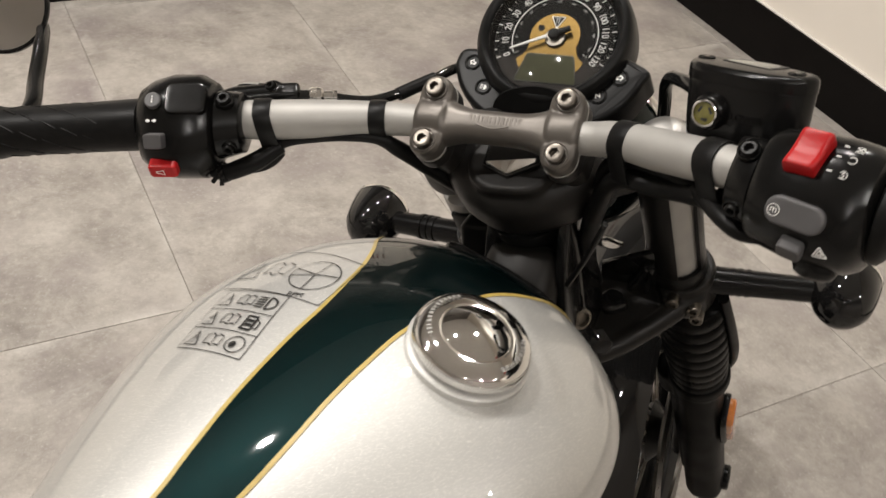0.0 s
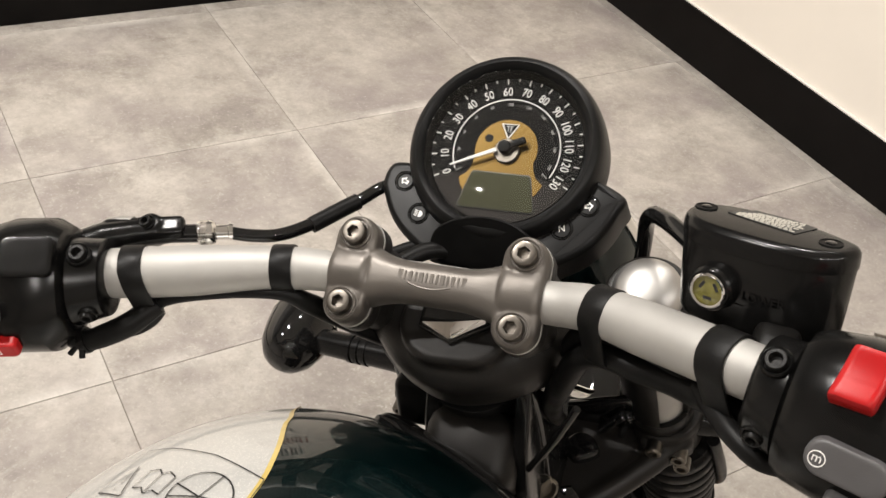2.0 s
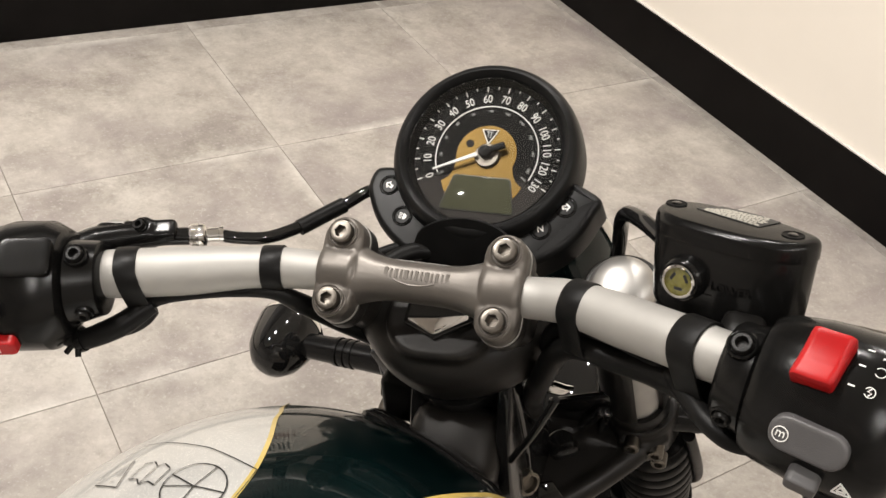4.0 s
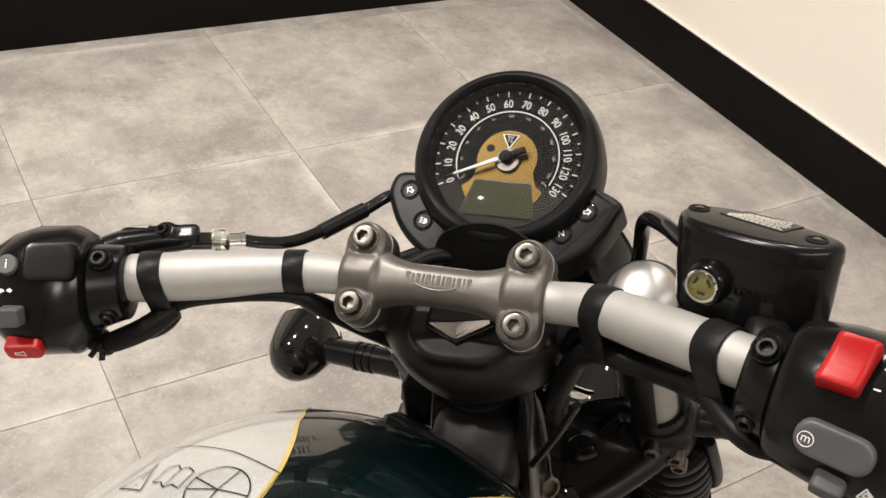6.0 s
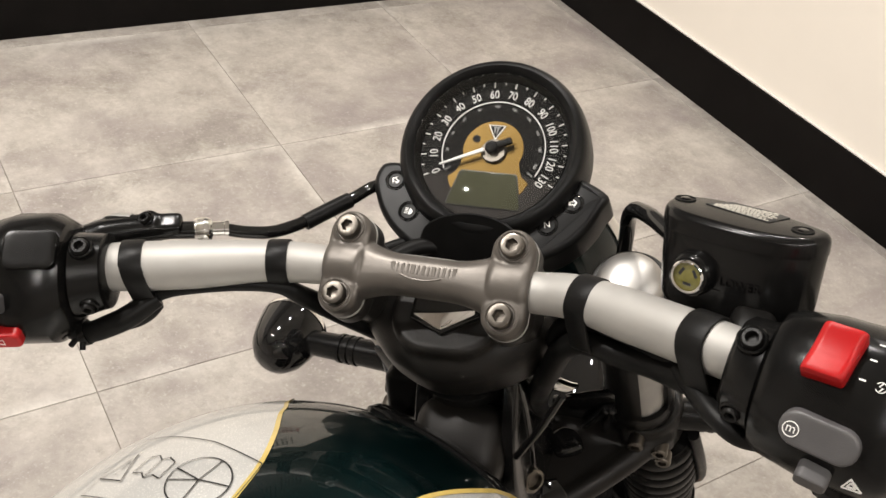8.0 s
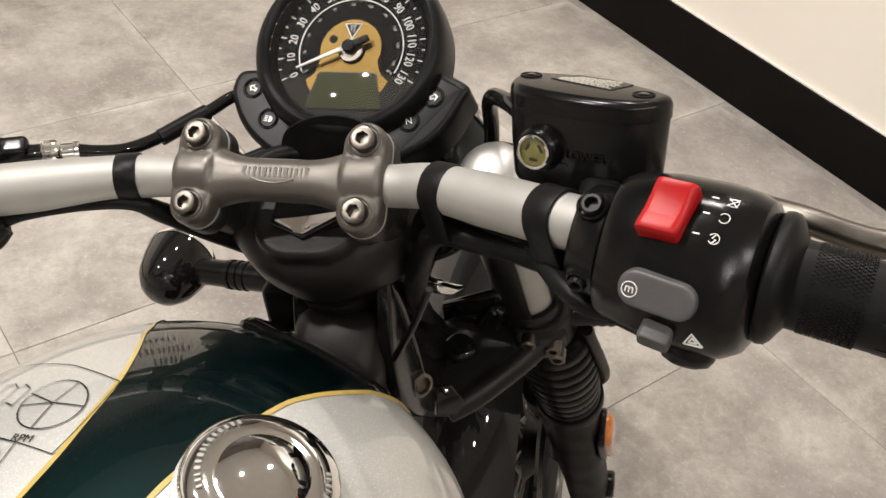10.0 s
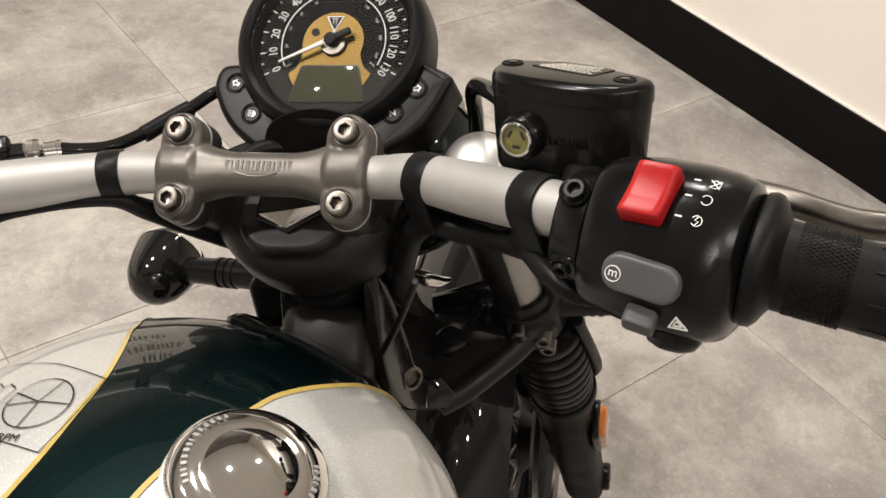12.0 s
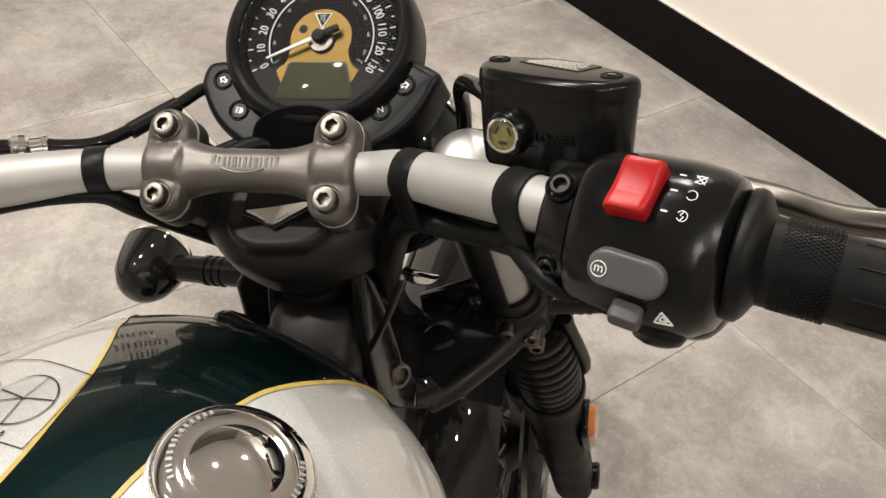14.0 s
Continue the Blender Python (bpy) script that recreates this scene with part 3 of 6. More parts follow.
part("shield_badge", bm, CHROME, yoke, "faceted chrome shield badge", FORK)
# upper facet: the dark reflection in the shield is given as black colour
bm = fresh()
vs = [bm.verts.new(p) for p in (tl, tr, br2, RIDGE, bl2)]
low = [bm.verts.new((p[0], p[1], -0.0455)) for p in (tl, tr, br2, RIDGE, bl2)]
bm.faces.new(vs)
bm.faces.new(low[::-1])
for i in range(5):
    bm.faces.new((low[i], low[(i + 1) % 5], vs[(i + 1) % 5], vs[i]))
bmesh.ops.bevel(bm, geom=bm.edges[:], offset=0.0004, segments=2, affect="EDGES")
part("badge_field", bm, GLOSS_BLACK, yoke, "upper field of the badge, gloss black for its dark reflection", FORK)

# fork legs: bright tube, gaiter, slider, and the caps above
LEGS = (0.108, -0.078)
FY = 0.040
for lx in LEGS:
    m = pose(lx, FY, 0)
    bm = fresh()
    top = -0.069 if lx > 0 else -0.175
    lathe(bm, [(0.0205, -0.34), (0.0205, top - 0.002), (0.019, top), (0.0, top)], 40, m)
    leg = part("fork_leg", bm, BAR, bike, "satin silver fork tube", FORK)
    bm = fresh()
    drop = -0.008 if lx > 0 else -0.045
    lathe(bm, [(r, z + drop) for r, z in ((0.0, -0.070), (0.0213, -0.068), (0.0213, -0.060), (0.0203, -0.0550), (0.0165, -0.0505), (0.0090, -0.0475), (0.0, -0.0470))], 36, m)
    part("fork_cap", bm, CAP_ALU, leg, "domed satin silver fork cap", FORK)
    bm = fresh()
    rings = []
    lo, hi = (337, 643) if lx > 0 else (250, 543)
    for k in range(45):
        a = radians(lo + (hi - lo) * k / 44)
        rings.append([m @ Vector((r * math.cos(a), r * math.sin(a), z)) for r, z in ((0.0214, -0.275), (0.0240, -0.275), (0.0250, -0.272), (0.0250, top - 0.012), (0.0240, top - 0.009), (0.0214, top - 0.009))])
    bridge(bm, rings)
    lathe(bm, [(0.0214, -0.276), (0.0255, -0.276), (0.0262, -0.272), (0.0262, -0.252), (0.0250, -0.248), (0.0214, -0.248)], 40, m, ends=False)
    part("fork_shroud", bm, CAST_BLACK, leg, "black slotted headlamp bracket round the fork tube", FORK)
    m = pose(lx + (0.0105 if lx > 0 else 0.006), FY, 0)
    bm = fresh()
    prof = [(0.0, -0.318), (0.024, -0.318), (0.0300, -0.322)]
    for k in range(9):
        z = -0.326 - k * 0.0215
        w = 0.0318 + 0.0038 * math.sin(math.pi * min((k + 1.5) / 9, 1.0))
        prof += [(w - 0.0026, z), (w - 0.0008, z - 0.0022), (w, z - 0.0080), (w, z - 0.0140), (w - 0.0008, z - 0.0198)]
    prof += [(0.0305, -0.522), (0.0, -0.522)]
    lathe(bm, prof, 44, m)
    part("fork_gaiter", bm, GAITER, leg, "black ribbed rubber gaiter", FORK)
    bm = fresh()
    lathe(bm, [(0.0, -0.512), (0.0335, -0.514), (0.0345, -0.520), (0.0345, -0.534), (0.0325, -0.540), (0.0, -0.541)], 40, m)
    rings = []
    for z, hx, hy, cy in ((-0.525, 0.030, 0.030, 0.0), (-0.545, 0.0285, 0.030, 0.0), (-0.580, 0.0265, 0.030, -0.002), (-0.70, 0.0260, 0.0290, -0.010), (-0.84, 0.0262, 0.0285, -0.017), (-0.895, 0.0262, 0.0285, -0.019), (-0.912, 0.0235, 0.026, -0.020), (-0.920, 0.016, 0.018, -0.020)):
        ring = []
        for k in range(40):
            a = 2 * math.pi * k / 40
            c, q = math.cos(a), math.sin(a)
            ring.append(m @ Vector((hx * math.copysign(abs(c) ** 0.70, c), cy + hy * math.copysign(abs(q) ** 0.70, q), z)))
        rings.append(ring)
    bridge(bm, rings)
    out = 1 if lx > 0 else -1
    prism(bm, capsule((lx + 0.008 - out * 0.026, FY + 0.004), (lx + 0.008, FY - 0.002), 0.021), -0.575, -0.520, 0.008, both=True)
    block(bm, (0.022, 0.060, 0.30), 0.008, pose(lx + 0.008 - out * 0.020, FY + 0.010, -0.72))
    part("fork_slider", cast(bm, 0.0020, 3), SLIDER, leg, "black cast fork slider", FORK, angle=80)
    bm = fresh()
    lathe(bm, [(0.0, -0.004), (0.0180, -0.004), (0.0180, 0.005), (0.0160, 0.0075), (0.0085, 0.0075), (0.0075, 0.0050), (0.0, 0.0050)], 28, pose(lx + 0.0105 + out * 0.0262, FY - 0.016, -0.880) @ pose(0, 0, 0, 0, 90 * out, 0))
    part("axle_cap", bm, SATIN_BLACK, leg, "round black axle cap", FORK)
    side = 1 if lx > 0 else -1
    q = pose(lx + side * 0.0315 + (0.0085 if side > 0 else -0.001), FY - 0.008, -0.645) @ pose(0, 0, 0, 0, 90 * side, 0) @ pose(0, 0, 0, 0, 0, 90)
    bm = fresh()
    prism(bm, rounded_rect(0.044, 0.082, 0.013, 6), -0.004, 0.004, 0.002, q, both=True)
    part("reflector_base", bm, SATIN_BLACK, leg, "", FORK)
    bm = fresh()
    prism(bm, rounded_rect(0.036, 0.072, 0.012, 6), 0.003, 0.0115, 0.004, q)
    part("side_reflector", bm, AMBER, leg, "oblong amber side reflector", FORK)

# lower yoke
bm = fresh()
outline = closed_curve([(-0.104, 0.040), (-0.078, 0.006), (-0.040, -0.030), (0.008, -0.050), (0.046, -0.052), (0.062, -0.044), (0.090, -0.016), (0.108, 0.004), (0.136, 0.040), (0.108, 0.066), (0.070, 0.036), (0.008, 0.022), (-0.052, 0.036), (-0.084, 0.066)], 8)
prism(bm, outline, -0.304, -0.280, 0.005, both=True, seg=4)
tube(bm, [(0.050, -0.050, -0.288), (0.070, -0.036, -0.288), (0.100, -0.008, -0.286), (0.115, 0.008, -0.284)], 0.0105, 16, 4)
for lx in (0.112, -0.076):
    lathe(bm, [(0.0, -0.318), (0.029, -0.318), (0.0295, -0.312), (0.0295, -0.272), (0.0275, -0.266), (0.0, -0.266)], 36, pose(lx, 0.040, 0))
block(bm, (0.026, 0.022, 0.030), 0.005, pose(0.122, 0.018, -0.290, 0, 0, 40))
block(bm, (0.020, 0.018, 0.020), 0.004, pose(0.106, 0.016, -0.280, 0, 0, 20))
lower = part("lower_yoke", cast(bm, 0.0014, 4), YOKE, bike, "black cast lower yoke", FORK, angle=80)
bm = fresh()
prism(bm, [(0.040, -0.276), (0.106, -0.276), (0.104, -0.214), (0.096, -0.206), (0.070, -0.226), (0.044, -0.246)], -0.003, 0.003, 0.0015, pose(0, 0.022, 0, 90, 0, 0), both=True)
for x, lean in ((0.078, 24), (0.088, 10)):
    block(bm, (0.0055, 0.010, 0.052), 0.002, pose(x, 0.016, -0.252, 0, lean, 0))
part("lamp_plate", bm, GLOSS_BLACK, lower, "black folded plate with ribs above the lower yoke", FORK)
bm = fresh()
prism(bm, closed_curve([(-0.010, -0.008), (0.010, -0.010), (0.011, 0.004), (0.002, 0.012), (-0.010, 0.008)], 4), 0.0, 0.014, 0.004, pose(0.056, -0.002, -0.284, 0, 0, 30))
part("steering_stop", bm, GLOSS_BLACK, lower, "small gloss black steering stop", FORK)
for q in ((0.1095, 0.008, -0.272), (0.1275, 0.009, -0.283), (0.1300, 0.007, -0.297), (-0.096, 0.006, -0.279)):
    bm = fresh()
    lathe(bm, [(0.0, -0.004), (0.0062, -0.004), (0.0062, 0.006), (0.0054, 0.007), (0.0034, 0.007), (0.003, 0.004), (0.0, 0.004)], 20, Matrix.Translation(q) @ pose(0, 0, 0, 75, 0, 0))
    part("pinch_bolt", bm, DARK_STEEL, lower, "", FORK)

# headlamp bowl under the instrument, chrome rim to the front
HL = Matrix.Translation((0.013, 0.107, -0.186)) @ pose(0, 0, 0, -117, 0, 0) @ Matrix.Diagonal((0.87, 0.87, 0.80, 1))
bm = fresh()
lathe(bm, [(0.0, -0.086), (0.022, -0.084), (0.046, -0.076), (0.066, -0.060), (0.079, -0.038), (0.0855, -0.012), (0.087, 0.0), (0.0, 0.0)], 56)
lamp = part("headlamp", bm, BOWL, bike, "gloss black headlamp bowl with chrome rim", FORK @ HL)
bm = fresh()
lathe(bm, [(0.084, -0.004), (0.0885, -0.004), (0.0915, 0.000), (0.0920, 0.006), (0.0895, 0.013), (0.084, 0.017), (0.080, 0.016)], 64, ends=False)
part("lamp_rim", bm, CHROME, lamp, "chrome headlamp rim", FORK @ HL)
bm = fresh()
lathe(bm, [(0.0, 0.026), (0.04, 0.023), (0.07, 0.017), (0.081, 0.013), (0.081, 0.004), (0.0, 0.004)], 48)
part("lamp_lens", bm, GLASS, lamp, "clear domed lens", FORK @ HL)
for s in (-1, 1):
    bm = fresh()
    block(bm, (0.008, 0.040, 0.075), 0.003, pose(0.008 + s * 0.086, 0.062, -0.185, 20, 0, 0))
    part("lamp_bracket", bm, CAST_BLACK, bike, "black headlamp bracket", FORK)

# ---- the instrument ----
S = Matrix.Translation((0.0062, 0.1190, -0.0535)) @ pose(0, 0, 0, 11, 0, 0)
SM = FORK @ S
bm = fresh()
lathe(bm, [(0.0, -0.058), (0.030, -0.057), (0.050, -0.050), (0.0600, -0.036), (0.0638, -0.022), (0.0643, -0.010), (0.0640, -0.002), (0.0630, 0.0045), (0.0612, 0.0090), (0.0590, 0.0115), (0.0566, 0.0120), (0.0545, 0.0106), (0.0528, 0.0078), (0.0516, 0.0044), (0.0505, 0.0008), (0.0500, -0.002), (0.0, -0.002)], 96)
speedo = part("speedometer", bm, BEZEL, bike, "round black speedometer with white mph figures and gold centre", SM)
bm = fresh()
lathe(bm, [(0.0, -0.0018), (0.0498, -0.0018), (0.0498, -0.0002), (0.0, 0.0)], 72)
part("dial", bm, DIAL, speedo, "matt black dial face", SM)
bm = fresh()
# the lower part of the face is dark grey
pts = [(0.0490 * math.cos(radians(a)), 0.0490 * math.sin(radians(a))) for a in [202 + 136 * k / 40 for k in range(41)]]
prism(bm, [(-0.030, -0.0185)] + pts + [(0.030, -0.0185), (0.012, -0.012), (-0.012, -0.012)], 0.0001, 0.0003)
part("dial_lower", bm, DIAL_GREY, speedo, "dark grey lower dial", SM)
gold = [(0.0205 * math.cos(radians(a)), 0.0205 * math.sin(radians(a))) for a in range(-22, 203, 5)]
gold += [(-0.0205, -0.013), (-0.0225, -0.0175), (-0.0275, -0.0215), (-0.0250, -0.0270), (-0.0215, -0.0315), (0.0215, -0.0315), (0.0250, -0.0270), (0.0275, -0.0215), (0.0225, -0.0175), (0.0205, -0.013)]
bm = fresh()
prism(bm, gold, 0.0003, 0.0007)
part("dial_centre", bm, DIAL_GOLD, speedo, "brushed gold dial centre", SM)
bm = fresh()
screen = [(-0.0178, -0.0165), (0.0178, -0.0165), (0.0192, -0.0178), (0.0246, -0.0385), (0.0234, -0.0405), (-0.0234, -0.0405), (-0.0246, -0.0385), (-0.0192, -0.0178)]
prism(bm, screen, 0.0006, 0.0013, 0.0003)
part("display", bm, LCD, speedo, "unlit greenish liquid crystal display", SM)
bm = fresh()
edge = [(x * 1.03, (y + 0.030) * 1.05 - 0.030) for x, y in screen]
prism(bm, edge, 0.0004, 0.0010, 0.0002)
part("display_frame", bm, INK, speedo, "thin black display frame", SM)


def turn_of(mph):
    return -117 + 1.8 * mph


def dial_pose(angle, r, z=0.0006):
    a = radians(angle)
    return pose(r * math.sin(a), r * math.cos(a), z, 0, 0, -angle)


for mph in range(0, 131, 10):
    bm = fresh()
    letters(bm, str(mph), 0.0071, dial_pose(turn_of(mph), 0.0402, 0.0005) @ Matrix.Diagonal((0.92, 1.12, 1, 1)))
    part("speed_figure", bm, FIGURE_PRINT, speedo, "white printed figure", SM, fix=False)
for k in range(27):
    long = 0.0036 if k % 2 == 0 else 0.0018
    bm = fresh()
    block(bm, (0.0007, long, 0.0005), 0, dial_pose(turn_of(5 * k), 0.0484 - long / 2 + 0.0009, 0.0006))
    part("scale_tick", bm, FIGURE_PRINT, speedo, "", SM)
bm = fresh()
rings = []
for k in range(91):
    a = radians(turn_of(130 * k / 90))
    rings.append([Vector((r * math.sin(a), r * math.cos(a), z)) for r, z in ((0.0345, 0.0002), (0.0345, 0.0006), (0.0352, 0.0006), (0.0352, 0.0002))])
bridge(bm, rings)
part("scale_ring", bm, FIGURE_PRINT, speedo, "thin white scale ring", SM)
for kmh in range(20, 201, 20):
    bm = fresh()
    letters(bm, str(kmh), 0.0026, dial_pose(turn_of(kmh / 1.609), 0.0312, 0.0005))
    part("small_figure", bm, GREY_PRINT, speedo, "small grey printed figure", SM, fix=False)
bm = fresh()
letters(bm, "MPH", 0.0022, dial_pose(turn_of(-1), 0.0335, 0.0005) @ pose(0, -0.0008, 0, 0, 0, 100), 0.0002)
part("unit_mark", bm, GREY_PRINT, speedo, "small unit lettering", SM, fix=False)
bm = fresh()
letters(bm, "km/h", 0.0022, dial_pose(turn_of(131), 0.0315, 0.0005) @ pose(0, 0, 0, 0, 0, -100), 0.0002)
part("unit_mark", bm, GREY_PRINT, speedo, "small unit lettering", SM, fix=False)
bm = fresh()
lathe(bm, [(0.0, 0.0007), (0.0027, 0.0007), (0.0027, 0.0010), (0.0, 0.0010)], 24, pose(-0.0125, 0.0068, 0))
part("light_sensor", bm, MATT_BLACK, speedo, "", SM)
tri = [(-0.0060, 0.0176), (0.0060, 0.0176), (0.0, 0.0066)]
bm = fresh()
prism(bm, tri, 0.0007, 0.0010)
part("emblem_edge", bm, FIGURE_PRINT, speedo, "white-edged triangular emblem", SM)
bm = fresh()
prism(bm, [(x * 0.80, (y - 0.0141) * 0.80 + 0.0142) for x, y in tri], 0.0008, 0.0012)
part("emblem_field", bm, MATT_BLACK, speedo, "", SM)
bm = fresh()
block(bm, (0.0044, 0.0006, 0.0003), 0, pose(0, 0.0158, 0.0012))
block(bm, (0.0007, 0.0046, 0.0003), 0, pose(0.0009, 0.0136, 0.0012))
block(bm, (0.0007, 0.0036, 0.0003), 0, pose(-0.0010, 0.0140, 0.0012))
part("emblem_bars", bm, GREY_PRINT, speedo, "", SM)
bm = fresh()
lathe(bm, [(0.0, 0.0008), (0.0084, 0.0008), (0.0084, 0.0024), (0.0078, 0.0030), (0.0, 0.0030)], 36, pose(0.0008, -0.0014, 0))
part("needle_boss", bm, STEEL, speedo, "silver boss below the needle", SM)
N_TURN = -115
bm = fresh()
lathe(bm, [(0.0, 0.0030), (0.0044, 0.0030), (0.0044, 0.0062), (0.0036, 0.0072), (0.0, 0.0076)], 30)
blade = [(-0.0021, 0.0), (0.0021, 0.0), (0.0023, -0.0125), (0.0018, -0.0140), (-0.0018, -0.0140), (-0.0023, -0.0125)]
prism(bm, blade, 0.0046, 0.0066, 0.0004, pose(0, 0, 0, 0, 0, -N_TURN))
part("needle_hub", bm, MATT_BLACK, speedo, "black needle hub", SM)
bm = fresh()
prism(bm, [(-0.0014, 0.0055), (0.0014, 0.0055), (0.0006, 0.0365), (-0.0006, 0.0365)], 0.0052, 0.0062, 0.0002, pose(0, 0, 0, 0, 0, -N_TURN))
part("needle", bm, FIGURE_PRINT, speedo, "white needle resting at zero", SM)
bm = fresh()
lathe(bm, [(0.0, 0.0095), (0.0522, 0.0085), (0.0522, 0.0075), (0.0, 0.0085)], 64)
pane = part("instrument_glass", bm, GLASS, speedo, "clear instrument glass", SM)
pane.visible_shadow = False
# scoop between the wings: a matt black solid stands in for its shaded hollow
bm = fresh()
arch = [(-0.0245, -0.0555), (-0.0130, -0.0508), (0.0, -0.0492), (0.0130, -0.0508), (0.0245, -0.0555), (0.0340, -0.0640), (0.0330, -0.0760), (0.0, -0.0800), (-0.0330, -0.0760), (-0.0340, -0.0640)]
prism(bm, closed_curve(arch, 6), -0.030, 0.0138, 0.0015)
for v in bm.verts:
    if v.co.z > 0:
        v.co.z -= 0.80 * max(-0.0580 - v.co.y, 0)
part("lower_cowl", bm, MATT_BLACK, speedo, "cowl below the dial, black for the shade in its scoop", SM)
# wings with warning lamps
for s in (-1, 1):
    bm = fresh()
    out = []
    for k in range(15):
        a = radians(192 + 56 * k / 14)
        r = 0.0820 + 0.0035 * math.sin(math.pi * k / 14)
        if k in (0, 14):
            r -= 0.007
        out.append((r * math.cos(a), r * math.sin(a)))
    for k in range(15):
        a = radians(248 - 56 * k / 14)
        out.append((0.0560 * math.cos(a), 0.0560 * math.sin(a)))
    if s > 0:
        out = [(-x, y) for x, y in out][::-1]
    prism(bm, closed_curve(out[::2], 5), -0.030, 0.0015, 0.0050, seg=6)
    wing = part("lamp_wing", bm, BEZEL, speedo, "black wing with round warning lamps", SM)
    for q in (((-0.0622, -0.0285), (-0.0485, -0.0492)) if s < 0 else ((0.0588, -0.0318), (0.0450, -0.0482))):
        bm = fresh()
        lathe(bm, [(0.0060, -0.0035), (0.0060, -0.0018), (0.0054, -0.0014), (0.0049, -0.0019), (0.0048, -0.0026), (0.0, -0.0026)], 28, pose(*q, 0.0038))
        lathe(bm, [(0.0072, -0.0035), (0.0072, -0.0022), (0.0068, -0.0018), (0.0064, -0.0022), (0.0064, -0.0035)], 28, pose(*q, 0.0038), ends=False)
        part("warning_lamp", bm, GLOSS_BLACK, speedo, "unlit round warning lamp", SM)
    # symbols on the lamps
    bm = fresh()
    z = 0.0017
    if s < 0:
        arrow = [(-0.0030, 0.0), (-0.0004, 0.0028), (-0.0004, 0.0013), (0.0026, 0.0013), (0.0026, -0.0013), (-0.0004, -0.0013), (-0.0004, -0.0028)]
        prism(bm, arrow, z - 0.0003, z, 0, pose(-0.0622, -0.0285, 0, 0, 0, -28))
        dee = [(0.0003, -0.0022)] + [(0.0003 + 0.0026 * math.sin(radians(a)), -0.0022 * math.cos(radians(a))) for a in range(10, 180, 17)] + [(0.0003, 0.0022)]
        prism(bm, dee, z - 0.0003, z, 0, pose(-0.0485, -0.0492, 0, 0, 0, -10))
        for k in range(4):
            block(bm, (0.0022, 0.0005, 0.0003), 0, pose(-0.0485, -0.0492, 0, 0, 0, -10) @ pose(-0.0015, -0.0016 + 0.0011 * k, z))
    else:
        arrow = [(0.0030, 0.0), (0.0004, 0.0028), (0.0004, 0.0013), (-0.0026, 0.0013), (-0.0026, -0.0013), (0.0004, -0.0013), (0.0004, -0.0028)]
        prism(bm, arrow, z - 0.0003, z, 0, pose(0.0588, -0.0318, 0, 0, 0, 12))
        letters(bm, "N", 0.0058, pose(0.0450, -0.0482, z, 0, 0, 15), 0.0002)
    part("lamp_symbols", bm, WHITE_PRINT, speedo, "white symbols on the lamps", SM, fix=False)
    bm = fresh()
    prism(bm, [(x * 0.55 + s * 0.0002, y * 0.52) for x, y in arrow], z - 0.0002, z + 0.0002, 0, pose(-0.0622, -0.0285, 0, 0, 0, -28) if s < 0 else pose(0.0588, -0.0318, 0, 0, 0, 12))
    part("arrow_field", bm, INK, speedo, "black field of the arrow lamp", SM)

# ---- switchgear ----
ON_R = Matrix.Translation((0.1745, -0.0357, 0.0230)) @ (lambda d, z: Matrix((d, z.cross(d), z)).transposed().to_4x4())(*(lambda d, z: (d, (z - d * z.dot(d)).normalized()))(Vector((0.099, -0.0275, 0.013)).normalized(), Vector((0, -0.42, 0.91))))
RM = FORK @ ON_R
bm = fresh()
bridge(bm, oval_rings([(0.000, 0.0185, 0.0175, -0.002, 0.001), (0.0015, 0.0230, 0.0215, -0.003, 0.002), (0.004, 0.0250, 0.0235, -0.003, 0.002), (0.0165, 0.0265, 0.0250, -0.004, 0.003), (0.0185, 0.0250, 0.0235, -0.004, 0.003)], 48, 2.3))
right_switch = part("right_switchgear", bm, SATIN_BLACK, bike, "black right-hand switch housing", RM)
bm = fresh()
bridge(bm, oval_rings([(0.0180, 0.0280, 0.0260, -0.003, 0.003), (0.0195, 0.0320, 0.0295, -0.003, 0.004), (0.024, 0.0345, 0.0320, -0.003, 0.004), (0.042, 0.0375, 0.0345, -0.003, 0.004), (0.064, 0.0380, 0.0350, -0.003, 0.004), (0.076, 0.0368, 0.0340, -0.003, 0.004), (0.0825, 0.0335, 0.0315, -0.002, 0.003), (0.0855, 0.0280, 0.0265, -0.001, 0.001)], 56, 2.5))
shell = part("switch_shell", bm, SATIN_BLACK, right_switch, "rounded black switch shell", RM)


def skin(s, t, ht=0.0378, hn=0.0348, ct=-0.003, cn=0.004, power=2.5):
    """A pose on the shell's face at s along and t across, z outward."""
    a = min(abs(t - ct) / ht, 0.97)
    n = cn + hn * (1 - a**power) ** (1 / power)
    slope = -math.copysign((a ** (power - 1)) / max((1 - a**power) ** (1 - 1 / power), 0.05), t - ct) * hn / ht
    return pose(s, t, n, -math.degrees(math.atan(slope)) * -1, 0, 0)


def rocker(w, h, tall, r, dip, m, dish=0.0):
    """A moulded push-piece with a dished face."""
    bm = fresh()
    out = rounded_rect(w, h, r, 5)
    rings = []
    for f, z in ((1.0, -0.006), (1.0, tall * 0.62), (0.985, tall * 0.80), (0.945, tall * 0.93), (0.88, tall), (0.70, tall), (0.50, tall), (0.30, tall), (0.10, tall)):
        rings.append([m @ Vector((x * f, y * f, z + (tall * dip * (y * f / h * 2) + tall * dish * ((y * f / h * 2) ** 2 - 0.5) if z > 0 else 0))) for x, y in out])
    bridge(bm, rings)
    return bm


